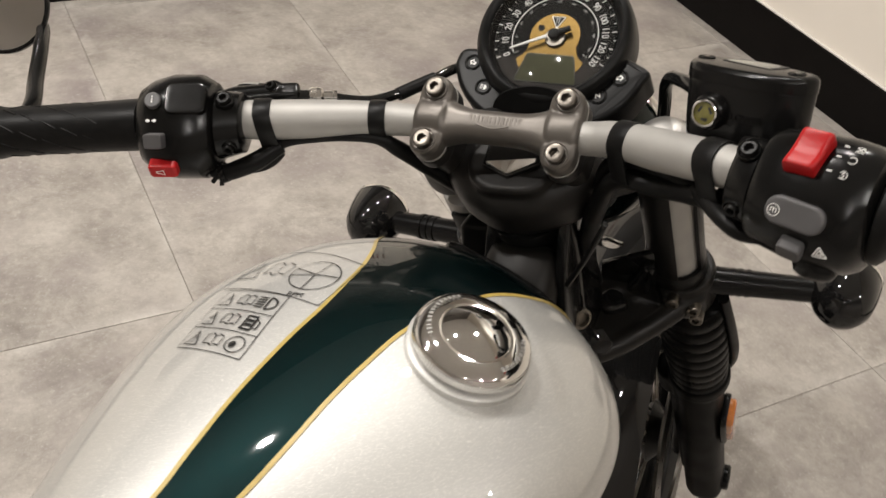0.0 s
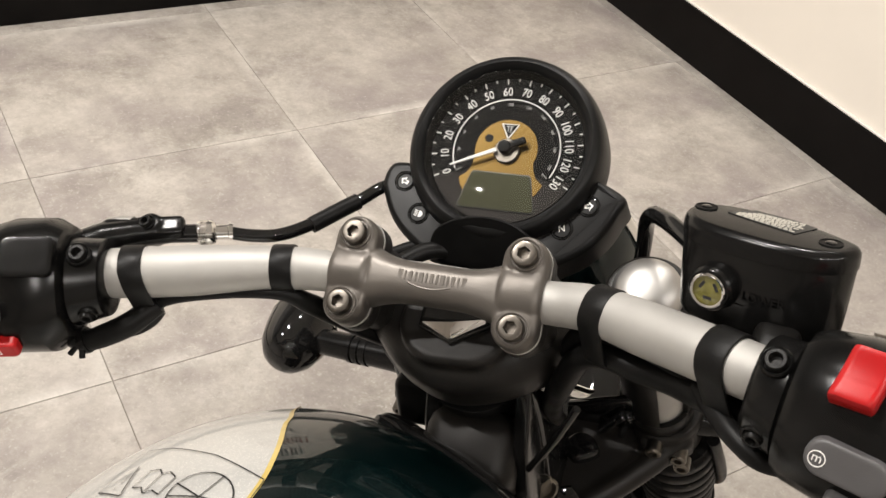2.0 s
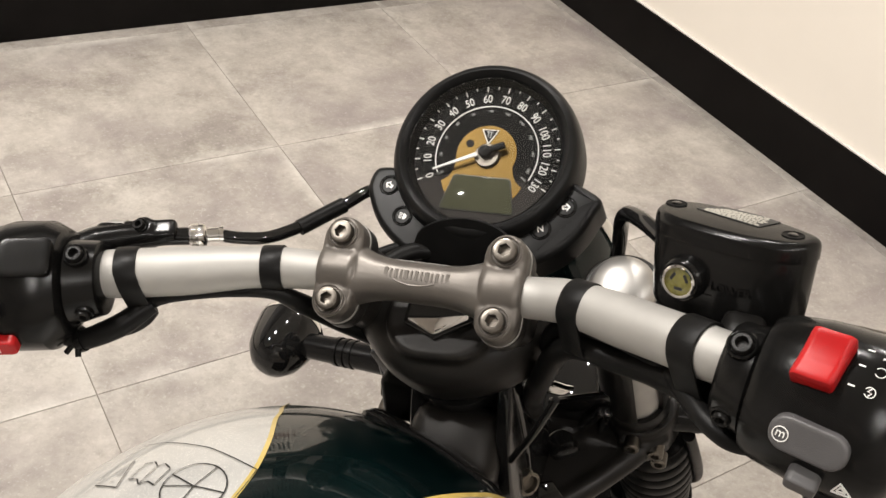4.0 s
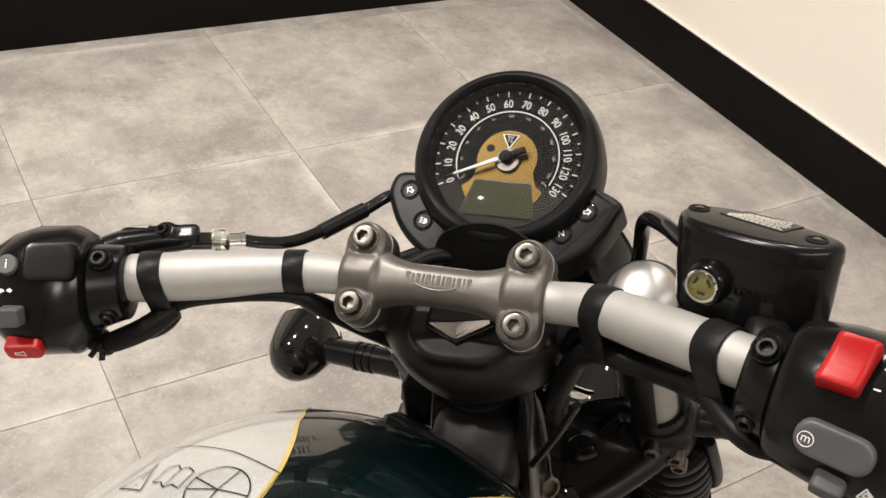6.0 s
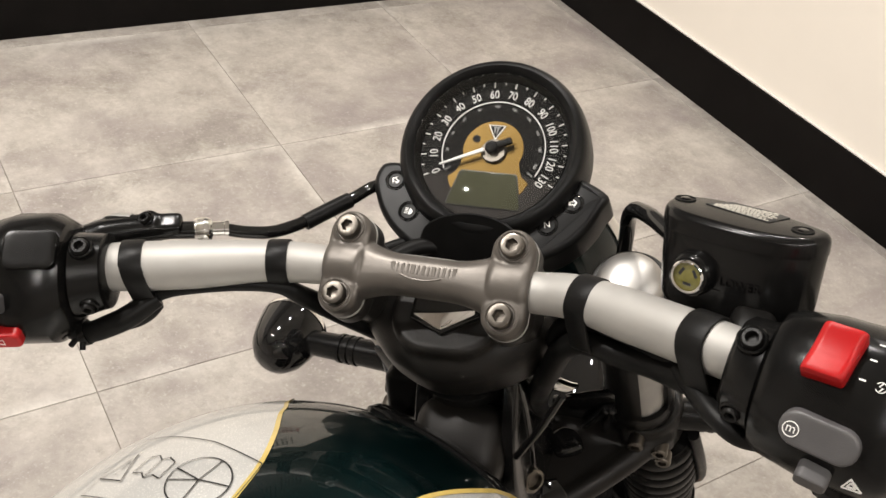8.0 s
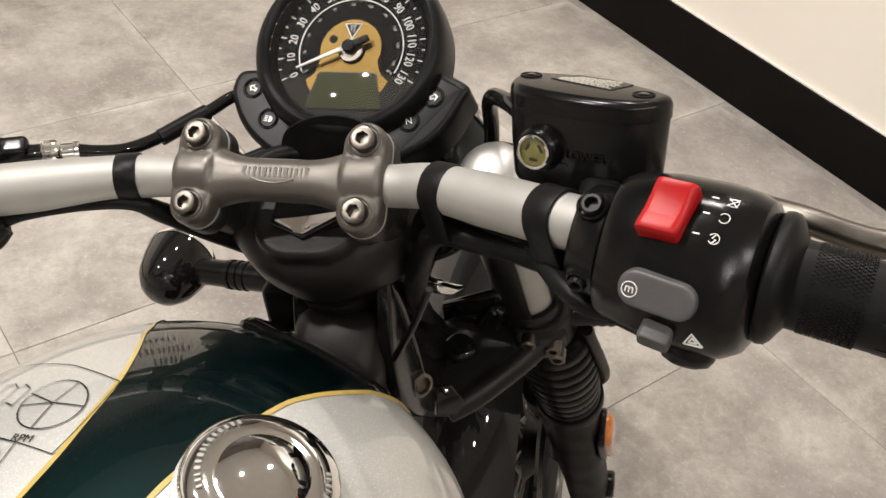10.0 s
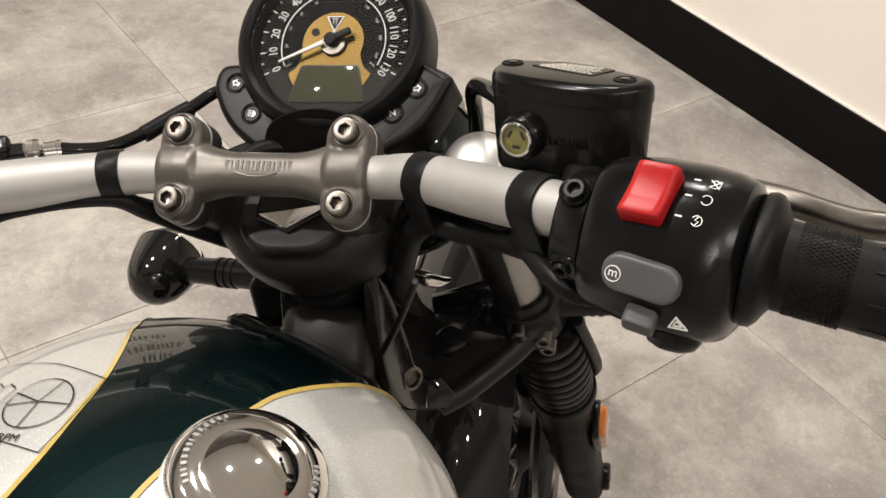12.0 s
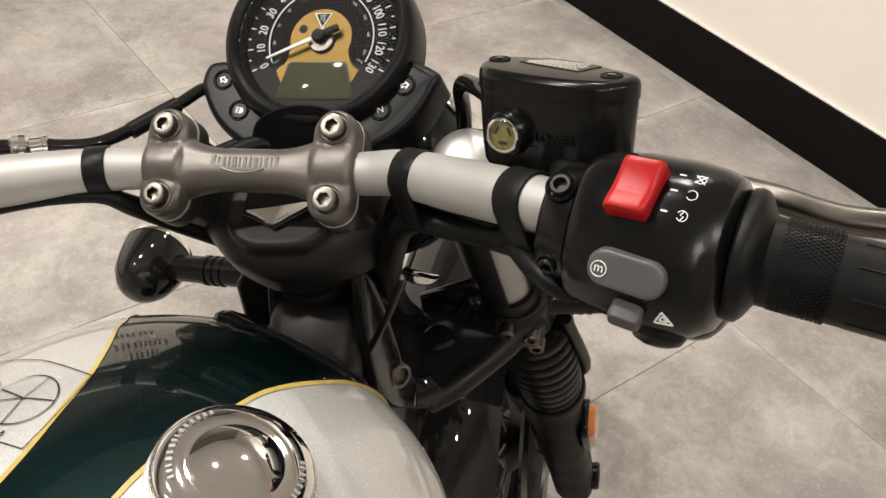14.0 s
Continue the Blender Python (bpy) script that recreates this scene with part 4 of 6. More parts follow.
def stop_rocker(w, h, heights, m, r=0.0034):
    """A rocker lofted along its throw: rounded across, its face rising to both ends."""
    bm = fresh()
    rings = []
    n = len(heights)
    for i, z in enumerate(heights):
        t = -1 + 2 * i / (n - 1)
        end = max(1 - abs(t) ** 10, 0.0) ** 0.5
        hw = w / 2 * (0.88 + 0.12 * end)
        z = z * (0.66 + 0.34 * end)
        ring = [m @ Vector((-hw, h / 2 * t, -0.006))]
        for k in range(7):
            a = math.pi / 2 * k / 6
            ring.append(m @ Vector((-hw + r * (1 - math.cos(a)), h / 2 * t, z - r * (1 - math.sin(a)))))
        ring.append(m @ Vector((0.0, h / 2 * t, z - 0.0003)))
        for k in range(7):
            a = math.pi / 2 * (1 - k / 6)
            ring.append(m @ Vector((hw - r * (1 - math.cos(a)), h / 2 * t, z - r * (1 - math.sin(a)))))
        ring.append(m @ Vector((hw, h / 2 * t, -0.006)))
        rings.append(ring)
    bridge(bm, rings)
    return bm


STOP = [0.0072 + 0.0036 * max(t, 0) ** 1.6 + 0.0016 * max(-t - 0.30, 0) ** 0.8 for t in (-1 + 2 * k / 28 for k in range(29))]
part("kill_switch", stop_rocker(0.0184, 0.0240, STOP, skin(0.0458, 0.0155) @ Matrix(((1, 0.14, 0, 0), (0, 1, 0, 0), (0, 0, 1, 0), (0, 0, 0, 1)))), RED, right_switch, "bright red engine stop rocker", RM)
part("starter_button", rocker(0.0335, 0.0160, 0.0045, 0.0074, 0.0, skin(0.0505, -0.0180) @ pose(0, 0, 0, 0, 0, -4)), GREY, right_switch, "grey mode and starter rocker", RM)
part("hazard_button", rocker(0.014, 0.0125, 0.0065, 0.0030, 0.25, skin(0.0515, -0.0345) @ pose(0, 0, 0, 0, 0, -8)), GREY, right_switch, "small grey hazard slider", RM)
bm = fresh()
q = skin(0.0505, -0.0180) @ pose(-0.0112, 0.0, 0.0048, 0, 0, -4)
lathe(bm, [(0.0031, -0.0002), (0.0031, 0.0002), (0.0035, 0.0002), (0.0035, -0.0002)], 28, q, ends=False)
letters(bm, "m", 0.0056, q @ pose(0, 0.0004, 0), 0.0002)
part("mode_symbol", bm, WHITE_PRINT, right_switch, "white ringed mode symbol", RM, fix=False)
for s, t in ((0.0615, 0.0258), (0.0604, 0.0188), (0.0590, 0.0098)):
    bm = fresh()
    block(bm, (0.0028, 0.0007, 0.0003), 0, skin(s, t) @ pose(0, 0, 0.0002))
    part("position_mark", bm, WHITE_PRINT, right_switch, "", RM)
    bm = fresh()
    q = skin(s + 0.0076, t - 0.0006) @ pose(0, 0, 0.0002)
    tube(bm, [q @ Vector((0.0022 * math.cos(radians(a)), 0.0022 * math.sin(radians(a)), 0)) for a in range(-150, 151, 20)], 0.00021, 6, 1)
    if t < 0.016:
        tube(bm, [q @ Vector(p) for p in ((0.0004, 0.0018, 0), (-0.0008, 0.0002, 0), (0.0008, -0.0002, 0), (-0.0004, -0.0018, 0))], 0.0003, 6, 1)
    elif t > 0.023:
        tube(bm, [q @ Vector(p) for p in ((-0.0022, 0.0022, 0), (0.0, 0.0, 0), (0.0022, -0.0022, 0))], 0.00025, 6, 1)
        tube(bm, [q @ Vector(p) for p in ((-0.0022, -0.0022, 0), (0.0, 0.0, 0), (0.0022, 0.0022, 0))], 0.00025, 6, 1)
    part("engine_symbol", bm, WHITE_PRINT, right_switch, "white printed engine symbol", RM, fix=False)
bm = fresh()
q = skin(0.0670, -0.0335) @ pose(0, 0, 0.0002, 0, 0, 6)
tri = [(-0.0040, -0.0028), (0.0040, -0.0028), (0.0, 0.0042)]
for f in (1.0, 0.45):
    for a, b in zip(tri, tri[1:] + tri[:1]):
        tube(bm, [q @ Vector((a[0] * f, a[1] * f, 0)), q @ Vector((b[0] * f, b[1] * f, 0))], 0.00042, 6, 1)
part("hazard_symbol", bm, WHITE_PRINT, right_switch, "white double triangle", RM, fix=False)


def socket_screw(r, m, at, parent, mat=None):
    bm = fresh()
    lathe(bm, [(r * 1.45, -0.004), (r * 1.45, 0.0005), (r * 1.3, 0.0012), (r * 1.1, 0.0006), (r * 1.05, -0.002), (0.0, -0.002)], 28, m)
    ring = part("screw_boss", bm, SATIN_BLACK, parent, "", at)
    bm = fresh()
    lathe(bm, [(0.0, -0.002), (r, -0.002), (r, 0.0022), (r * 0.88, 0.0030), (r * 0.62, 0.0030), (r * 0.56, 0.0024), (r * 0.5, -0.0005), (0.0, -0.0005)], 24, m)
    return part("socket_screw", bm, mat or CAST_BLACK, parent, "black socket-head screw", at)


socket_screw(0.0050, pose(0.0095, 0.0110, 0.0255, -22, 0, 0), RM, right_switch)
socket_screw(0.0042, pose(0.0095, -0.0235, 0.0185, 48, 0, 0), RM, right_switch)

bm = fresh()
lathe(bm, [(0.0, -0.010), (0.0125, -0.010), (0.0125, 0.002), (0.0105, 0.0055), (0.0060, 0.0075), (0.0, 0.0080)], 28, pose(0.0610, -0.0400, 0.0020, 92, 0, 0))
part("cable_boss", bm, SATIN_BLACK, right_switch, "round black boss under the housing", RM)

# throttle tube, flange and grip
GR = Matrix.Translation((0.2575, -0.0587, 0.0339)) @ (lambda d, z: Matrix((d, z.cross(d), z)).transposed().to_4x4())(*(lambda d, z: (d, (z - d * z.dot(d)).normalized()))(Vector((0.144, -0.0395, 0.006)).normalized(), Vector((0, -0.42, 0.91))))


def grip(at, name, label, knurl):
    bm = fresh()
    prof = [(0.0, -0.003), (0.0265, -0.003), (0.0288, -0.0015), (0.0297, 0.0015), (0.0290, 0.0045), (0.0262, 0.0070), (0.0222, 0.0090), (0.0198, 0.0105), (0.0192, 0.040), (0.0188, 0.110), (0.0205, 0.118), (0.0210, 0.124), (0.018, 0.128), (0.0, 0.128)]
    if not knurl:
        prof = [(0.0, -0.002), (0.0198, -0.002)] + prof[8:]
    lathe(bm, prof, 48)
    g = part(name, bm, RUBBER, bike, label, at @ TURN_X)
    bm = fresh()
    for i in range(13 if knurl else 0):
        for k in range(64):
            a = 2 * math.pi * (k + 0.5 * (i % 2)) / 64
            q = pose(0.0197 * math.cos(a), 0.0197 * math.sin(a), 0.0160 + 0.0018 * i, 0, 0, math.degrees(a)) @ pose(0, 0, 0, 45, 0, 0)
            block(bm, (0.0008, 0.0011, 0.0011), 0, q)
    for i in range(0 if not knurl else 9):
        a = 2 * math.pi * i / 9
        pts = [(0.0190 * math.cos(a + 0.0 * t), 0.0190 * math.sin(a), 0.046 + 0.022 * t) for t in (0, 0.5, 1)]
        tube(bm, pts, 0.0008, 6, 2)
    if knurl:
        part("grip_knurl", bm, RUBBER, g, "raised knurling on the grip", at @ TURN_X)
    else:
        for i in range(8):
            for k in range(5):
                a = 2 * math.pi * i / 8 + 0.35 * k
                pts = [(0.0188 * math.cos(a + 0.35 * t), 0.0188 * math.sin(a + 0.35 * t), 0.028 + 0.017 * k + 0.012 * t) for t in (0, 0.5, 1)]
                tube(bm, pts, 0.0008, 6, 2)
        part("grip_ribs", bm, RUBBER, g, "raised ribs on the grip", at @ TURN_X)
    return g


grip(FORK @ GR, "right_grip", "black rubber throttle grip with knurled band", True)

# brake lever running behind the grip
bm = fresh()
rings = []
for q, w, h in zip(smooth_path([(0.225, 0.004, -0.016), (0.250, -0.002, -0.010), (0.277, -0.012, -0.004), (0.298, -0.020, -0.003), (0.318, -0.024, -0.002), (0.390, -0.030, 0.002)], 8), [0.0092] * 41, [0.0064] * 41):
    rings.append([q + Vector((0, w * math.cos(a) * 0.8, h * math.sin(a))) for a in (2 * math.pi * k / 16 for k in range(16))])
bridge(bm, rings)
part("brake_lever", bm, STEEL, bike, "bright alloy front brake lever", FORK)

# brake fluid reservoir
RES = Matrix.Translation((0.137, -0.006, 1.015)) @ pose(0, 0, 0, -14, -14, -5)
LID = [(-0.0195, 0.0230), (-0.0130, 0.0100), (0.0060, 0.0005), (0.0300, -0.0062), (0.0500, -0.0055), (0.0600, 0.0030), (0.0628, 0.0130), (0.0540, 0.0222), (0.0370, 0.0325), (0.0080, 0.0428), (-0.0100, 0.0420), (-0.0185, 0.0345)]
MID = Vector((0.020, 0.018))
bm = fresh()
rings = []
for z, f in ((-0.0190, 0.90), (-0.0175, 0.925), (-0.0150, 0.94), (0.0, 0.962), (0.0185, 0.985), (0.0195, 0.975)):
    rings.append([Vector((*(MID + (Vector(p) - MID) * f), z)) for p in closed_curve(LID, 8)])
bridge(bm, rings)
reservoir = part("brake_reservoir", bm, SATIN_BLACK, bike, "black brake fluid reservoir with round sight glass", RES)
bm = fresh()
prism(bm, closed_curve(LID, 8), 0.0197, 0.0300, 0.0048, seg=6)
lid = part("reservoir_lid", bm, SATIN_BLACK, reservoir, "black screwed-down lid", RES)
# lid screws: black screws and flat black discs give the shade of their recesses
for x, y in ((-0.0110, 0.0325), (0.0493, 0.0080)):
    bm = fresh()
    lathe(bm, [(0.0, 0.0298), (0.0026, 0.0298), (0.0026, 0.0306), (0.0020, 0.0309), (0.0, 0.0309)], 20, pose(x, y, 0))
    part("lid_screw", bm, GLOSS_BLACK, reservoir, "lid screw, black for the shade of its recess", RES)
    bm = fresh()
    lathe(bm, [(0.0048, 0.0297), (0.0048, 0.0306), (0.0054, 0.0306), (0.0058, 0.0297)], 28, pose(x, y, 0), ends=False)
    lathe(bm, [(0.0, 0.0297), (0.0048, 0.0297), (0.0048, 0.0303), (0.0, 0.0303)], 28, pose(x, y, 0))
    part("recess_shade", bm, MATT_BLACK, reservoir, "", RES)
bm = fresh()
LABEL = [(0.0000, 0.0290), (0.0120, 0.0225), (0.0330, 0.0125), (0.0420, 0.0255), (0.0300, 0.0325), (0.0120, 0.0382)]
prism(bm, LABEL, 0.0300, 0.0304, 0.0001)
part("lid_label", bm, INK, reservoir, "black label with rows of pale print", RES)
bm = fresh()
for k in range(7):
    rnd = random.Random(k)
    t = 0.02 + 0.03 * abs(k - 2)
    while t < 0.90 - 0.04 * max(k - 3, 0):
        w = rnd.uniform(0.0012, 0.0034)
        x = 0.0015 + 0.0320 * t + 0.0013 * k
        y = 0.0282 - 0.0148 * t + 0.0021 * k * (0.45 + 0.55 * t)
        block(bm, (w, 0.0011, 0.0003), 0, pose(x + w / 2, y, 0.0305, 0, 0, -24 + 2 * k))
        t += (w + 0.0007) / 0.0340
part("label_print", bm, PALE_PRINT, reservoir, "unreadable pale warning print", RES)
face = pose(0.0012, -0.0008, 0.0018, 90, 0, -16)
bm = fresh()
lathe(bm, [(0.0120, -0.004), (0.0114, 0.0010), (0.0106, 0.0034), (0.0098, 0.0042), (0.0088, 0.0042), (0.0086, 0.0030)], 36, face, ends=False)
part("sight_surround", bm, SATIN_BLACK, reservoir, "", RES)
bm = fresh()
lathe(bm, [(0.0088, 0.002), (0.0088, 0.0054), (0.0082, 0.0058), (0.0074, 0.0056), (0.0072, 0.0036)], 36, face, ends=False)
part("sight_ring", bm, CHROME, reservoir, "bright sight glass ring", RES)
bm = fresh()
lathe(bm, [(0.0, 0.0), (0.0073, 0.0), (0.0073, 0.0038), (0.0040, 0.0045), (0.0, 0.0047)], 32, face)
part("sight_glass", bm, FLUID, reservoir, "yellow-green fluid level window", RES)
bm = fresh()
for a in (30, 150, 270):
    block(bm, (0.0015, 0.0042, 0.0004), 0, face @ pose(0, 0, 0.0044, 0, 0, a) @ pose(0.0040, 0, 0))
part("sight_marks", bm, INK, reservoir, "dark marks in the window", RES)
bm = fresh()
letters(bm, "LOWER", 0.0060, pose(0.0250, -0.0047, 0.0010, 90, 0, -13), 0.0008)
block(bm, (0.0065, 0.0010, 0.0008), 0, pose(0.0130, -0.0012, -0.0045, 0, 0, -15))
part("level_lettering", bm, SATIN_BLACK, reservoir, "raised level lettering in black", RES, fix=False)
bm = fresh()
block(bm, (0.030, 0.030, 0.022), 0.006, pose(0.024, 0.016, -0.026))
block(bm, (0.022, 0.024, 0.036), 0.006, pose(0.034, -0.004, -0.028, 30, 0, 0))
part("master_cylinder", bm, CAST_BLACK, reservoir, "black master cylinder below", RES)
bm = fresh()
prism(bm, [(0.0, 0.0), (0.012, 0.0), (0.012, 0.012)], -0.002, 0.002, 0.0005, pose(0.034, -0.002, -0.014, 90, 0, 0), both=True)
part("casting_rib", bm, SATIN_BLACK, reservoir, "", RES)

# left-hand switchgear
LD = Vector((-0.062, -0.017, 0.013)).normalized()
LZ = Vector((0.0, -0.50, 0.87))
LZ = (LZ - LD * LZ.dot(LD)).normalized()
# x runs inward along the bar here, so that the frame stays right-handed
LM = FORK @ (Matrix.Translation((-0.1865, -0.0292, 0.0085)) @ Matrix((-LD, LZ.cross(-LD), LZ)).transposed().to_4x4())
bm = fresh()
bridge(bm, oval_rings([(0.000, 0.0185, 0.0175, -0.001, 0.001), (-0.0015, 0.0225, 0.0210, -0.002, 0.002), (-0.018, 0.0255, 0.0240, -0.004, 0.003), (-0.0195, 0.0240, 0.0230, -0.004, 0.003)], 44, 2.3))
left_switch = part("left_switchgear", bm, SATIN_BLACK, bike, "black left-hand switch housing", LM)
bm = fresh()
bridge(bm, oval_rings([(-0.0192, 0.0270, 0.0245, -0.004, 0.003), (-0.0210, 0.0315, 0.0285, -0.004, 0.004), (-0.030, 0.0385, 0.0325, -0.0055, 0.004), (-0.050, 0.0388, 0.0325, -0.0055, 0.004), (-0.064, 0.0355, 0.0300, -0.0062, 0.004), (-0.074, 0.0285, 0.0255, -0.005, 0.003), (-0.078, 0.0210, 0.0200, -0.003, 0.001)], 52, 2.5))
part("switch_shell", bm, SATIN_BLACK, left_switch, "rounded black switch shell", LM)
lskin = lambda s, t: skin(s, t, 0.0362, 0.0320, -0.0055, 0.004)
part("dip_switch", rocker(0.0300, 0.0235, 0.0013, 0.0050, 0.0, lskin(-0.0360, 0.0120)), SATIN_BLACK, left_switch, "black dip switch trigger pad", LM)
bm = fresh()
lathe(bm, [(0.0, -0.002), (0.0060, -0.002), (0.0060, 0.0018), (0.0052, 0.0026), (0.0, 0.0026)], 32, lskin(-0.0595, 0.0105))
part("info_button", bm, GREY, left_switch, "round grey information button", LM)
bm = fresh()
letters(bm, "i", 0.0080, lskin(-0.0595, 0.0105) @ pose(0, 0, 0.0028), 0.0002)
q = lskin(-0.0605, -0.0040) @ pose(0, 0, 0.0003)
for s in (-1, 1):
    prism(bm, [(s * 0.0042, 0.0), (s * 0.0022, 0.0016), (s * 0.0022, 0.0007), (s * 0.0008, 0.0007), (s * 0.0008, -0.0007), (s * 0.0022, -0.0007), (s * 0.0022, -0.0016)], 0, 0.0003, 0, q)
part("switch_symbols", bm, WHITE_PRINT, left_switch, "white printed symbols", LM, fix=False)
part("turn_switch", rocker(0.0140, 0.0110, 0.0090, 0.0020, 0.05, lskin(-0.0570, -0.0182)), GREY, left_switch, "grey turn signal slider", LM)
part("horn_button", rocker(0.0215, 0.0115, 0.0070, 0.0030, 0.0, lskin(-0.0540, -0.0355)), RED, left_switch, "red horn button", LM)
bm = fresh()
q = lskin(-0.0555, -0.0355) @ pose(0, 0, 0.0072)
tube(bm, [q @ Vector(p) for p in ((-0.0030, 0.0010, 0), (-0.0008, 0.0010, 0), (0.0025, 0.0024, 0), (0.0025, -0.0024, 0), (-0.0008, -0.0010, 0), (-0.0030, -0.0010, 0), (-0.0030, 0.0010, 0))], 0.00030, 6, 1)
part("horn_symbol", bm, WHITE_PRINT, left_switch, "", LM)
socket_screw(0.0048, pose(-0.0105, 0.0125, 0.0245, -25, 0, 0), LM, left_switch)
socket_screw(0.0040, pose(-0.0090, -0.0225, 0.0175, 48, 0, 0), LM, left_switch)
GL = FORK @ (Matrix.Translation((-0.262, -0.0522, 0.0224)) @ (lambda d, z: Matrix((d, z.cross(d), z)).transposed().to_4x4())(*(lambda d, z: (d, (z - d * z.dot(d)).normalized()))(Vector((-0.118, -0.031, 0.0126)).normalized(), Vector((0, -0.5, 0.87)))))
grip(GL, "left_grip", "black ribbed rubber handlebar grip", False)

# clutch lever perch, adjuster and cable
bm = fresh()
tube(bm, [(-0.228, -0.012, 0.000), (-0.214, -0.003, -0.005), (-0.196, 0.007, -0.011), (-0.176, 0.0150, -0.0180)], [0.008, 0.0105, 0.0090, 0.0070], 16, 6)
block(bm, (0.050, 0.014, 0.010), 0.003, pose(-0.193, 0.010, -0.010, 0, 16, 20))
lathe(bm, [(0.0, -0.010), (0.0085, -0.010), (0.0085, 0.004), (0.0072, 0.0062), (0.0, 0.0066)], 24, pose(-0.190, 0.0125, -0.0125))
perch = part("clutch_perch", cast(bm, 0.0009, 6), SATIN_BLACK, bike, "black clutch lever perch", FORK, angle=80)
socket_screw(0.0038, pose(-0.190, 0.0125, -0.0055), FORK, perch)
bm = fresh()
tube(bm, [(-0.180, 0.0125, -0.0175), (-0.163, 0.0187, -0.0238)], 0.0058, 18, 1)
part("adjuster_screw", bm, GLOSS_BLACK, perch, "", FORK)
ADJ = on_line((-0.1635, 0.0185, -0.0236), (-0.1440, 0.0260, -0.0300))
bm = fresh()
lathe(bm, [(0.0, -0.001), (0.0072, -0.001), (0.0078, 0.0), (0.0080, 0.0050), (0.0076, 0.0075), (0.0064, 0.0094), (0.0046, 0.0104), (0.0, 0.0106)], 36, ADJ)
adjuster = part("cable_adjuster", bm, CHROME, perch, "knurled bright cable adjuster", FORK)
bm = fresh()
lathe(bm, [(0.0079 + 0.0003 * (k % 2), 0.0004 + 0.00036 * k) for k in range(14)], 36, ADJ, ends=False)
part("knurled_band", bm, CHROME, adjuster, "", FORK)
bm = fresh()
lathe(bm, [(0.0, 0.008), (0.0048, 0.008), (0.0048, 0.0175), (0.0054, 0.0180), (0.0054, 0.0205), (0.0040, 0.0210), (0.0, 0.0210)], 28, ADJ)
part("cable_ferrule", bm, CHROME, perch, "bright cable ferrule", FORK)
bm = fresh()
rings = []
for q in smooth_path([(-0.200, 0.009, -0.007), (-0.213, 0.006, -0.005), (-0.230, -0.001, -0.008), (-0.27, -0.018, -0.014), (-0.36, -0.050, -0.012)], 8):
    rings.append([q + Vector((0, 0.007 * math.cos(a), 0.0045 * math.sin(a))) for a in (2 * math.pi * k / 14 for k in range(14))])
bridge(bm, rings)
part("clutch_lever", bm, CAP_ALU, bike, "bright alloy clutch lever", FORK)


def cable(name, pts, r, mat=None, label="black sheathed cable", n=12):
    bm = fresh()
    tube(bm, pts, r, n, 8)
    return part(name, bm, mat or RUBBER, bike, label, FORK)


cable("clutch_cable", [(-0.152, 0.0235, -0.027), (-0.135, 0.026, -0.033), (-0.118, 0.033, -0.040), (-0.100, 0.050, -0.048), (-0.084, 0.072, -0.058), (-0.068, 0.094, -0.070), (-0.045, 0.105, -0.105), (-0.030, 0.08, -0.19)], 0.0042, GLOSS_BLACK)
cable("cable_sleeve", [(-0.104, 0.045, -0.0465), (-0.092, 0.061, -0.053), (-0.084, 0.072, -0.058)], 0.0054)
cable("wiring_loom", [(-0.222, -0.060, 0.008), (-0.210, -0.066, -0.006), (-0.199, -0.066, -0.010), (-0.187, -0.060, -0.010), (-0.176, -0.052, -0.010), (-0.168, -0.043, -0.010), (-0.161, -0.037, -0.010)], [0.0052, 0.0056, 0.0064, 0.0070, 0.0072, 0.0068, 0.0050], None, "black taped wiring loom under the bar")
cable("wiring_loom", [(-0.165, -0.037, -0.010), (-0.150, -0.030, -0.010), (-0.120, -0.0205, -0.014), (-0.094, -0.013, -0.022), (-0.080, -0.012, -0.036), (-0.062, -0.010, -0.062), (-0.044, -0.004, -0.10)], [0.0036, 0.0036, 0.0036, 0.0048, 0.0064, 0.0066, 0.0066], None, "black taped wiring loom under the bar")
for a, b in (((-0.2025, -0.0710, -0.008), (-0.2060, -0.0760, -0.010)), ((-0.1990, -0.0705, -0.008), (-0.1975, -0.0770, -0.011))):
    cable("tie_tail", [a, b], 0.0018, None, "cut tail of a black cable tie")
bm = fresh()
lathe(bm, [(0.0072, -0.002), (0.0080, -0.002), (0.0082, 0.0), (0.0080, 0.002), (0.0072, 0.002)], 24, on_line((-0.2000, -0.0660, -0.0100), (-0.1900, -0.0615, -0.0100)), ends=False)
part("cable_tie", bm, SATIN_BLACK, bike, "black cable tie round the loom", FORK)
cable("instrument_lead", [(-0.046, 0.030, -0.058), (-0.030, 0.046, -0.064), (-0.014, 0.052, -0.074), (-0.004, 0.052, -0.095), (0.0, 0.046, -0.13)], 0.0058, None, "black instrument lead behind the clamp")
cable("instrument_lead", [(-0.056, 0.040, -0.066), (-0.038, 0.054, -0.074), (-0.018, 0.058, -0.086), (-0.006, 0.058, -0.120)], 0.0046, None, "black instrument lead behind the clamp")
cable("wiring_loom", [(-0.190, -0.056, -0.018), (-0.178, -0.050, -0.020), (-0.170, -0.044, -0.019), (-0.165, -0.038, -0.016)], 0.0048, None, "black taped wiring loom under the bar")
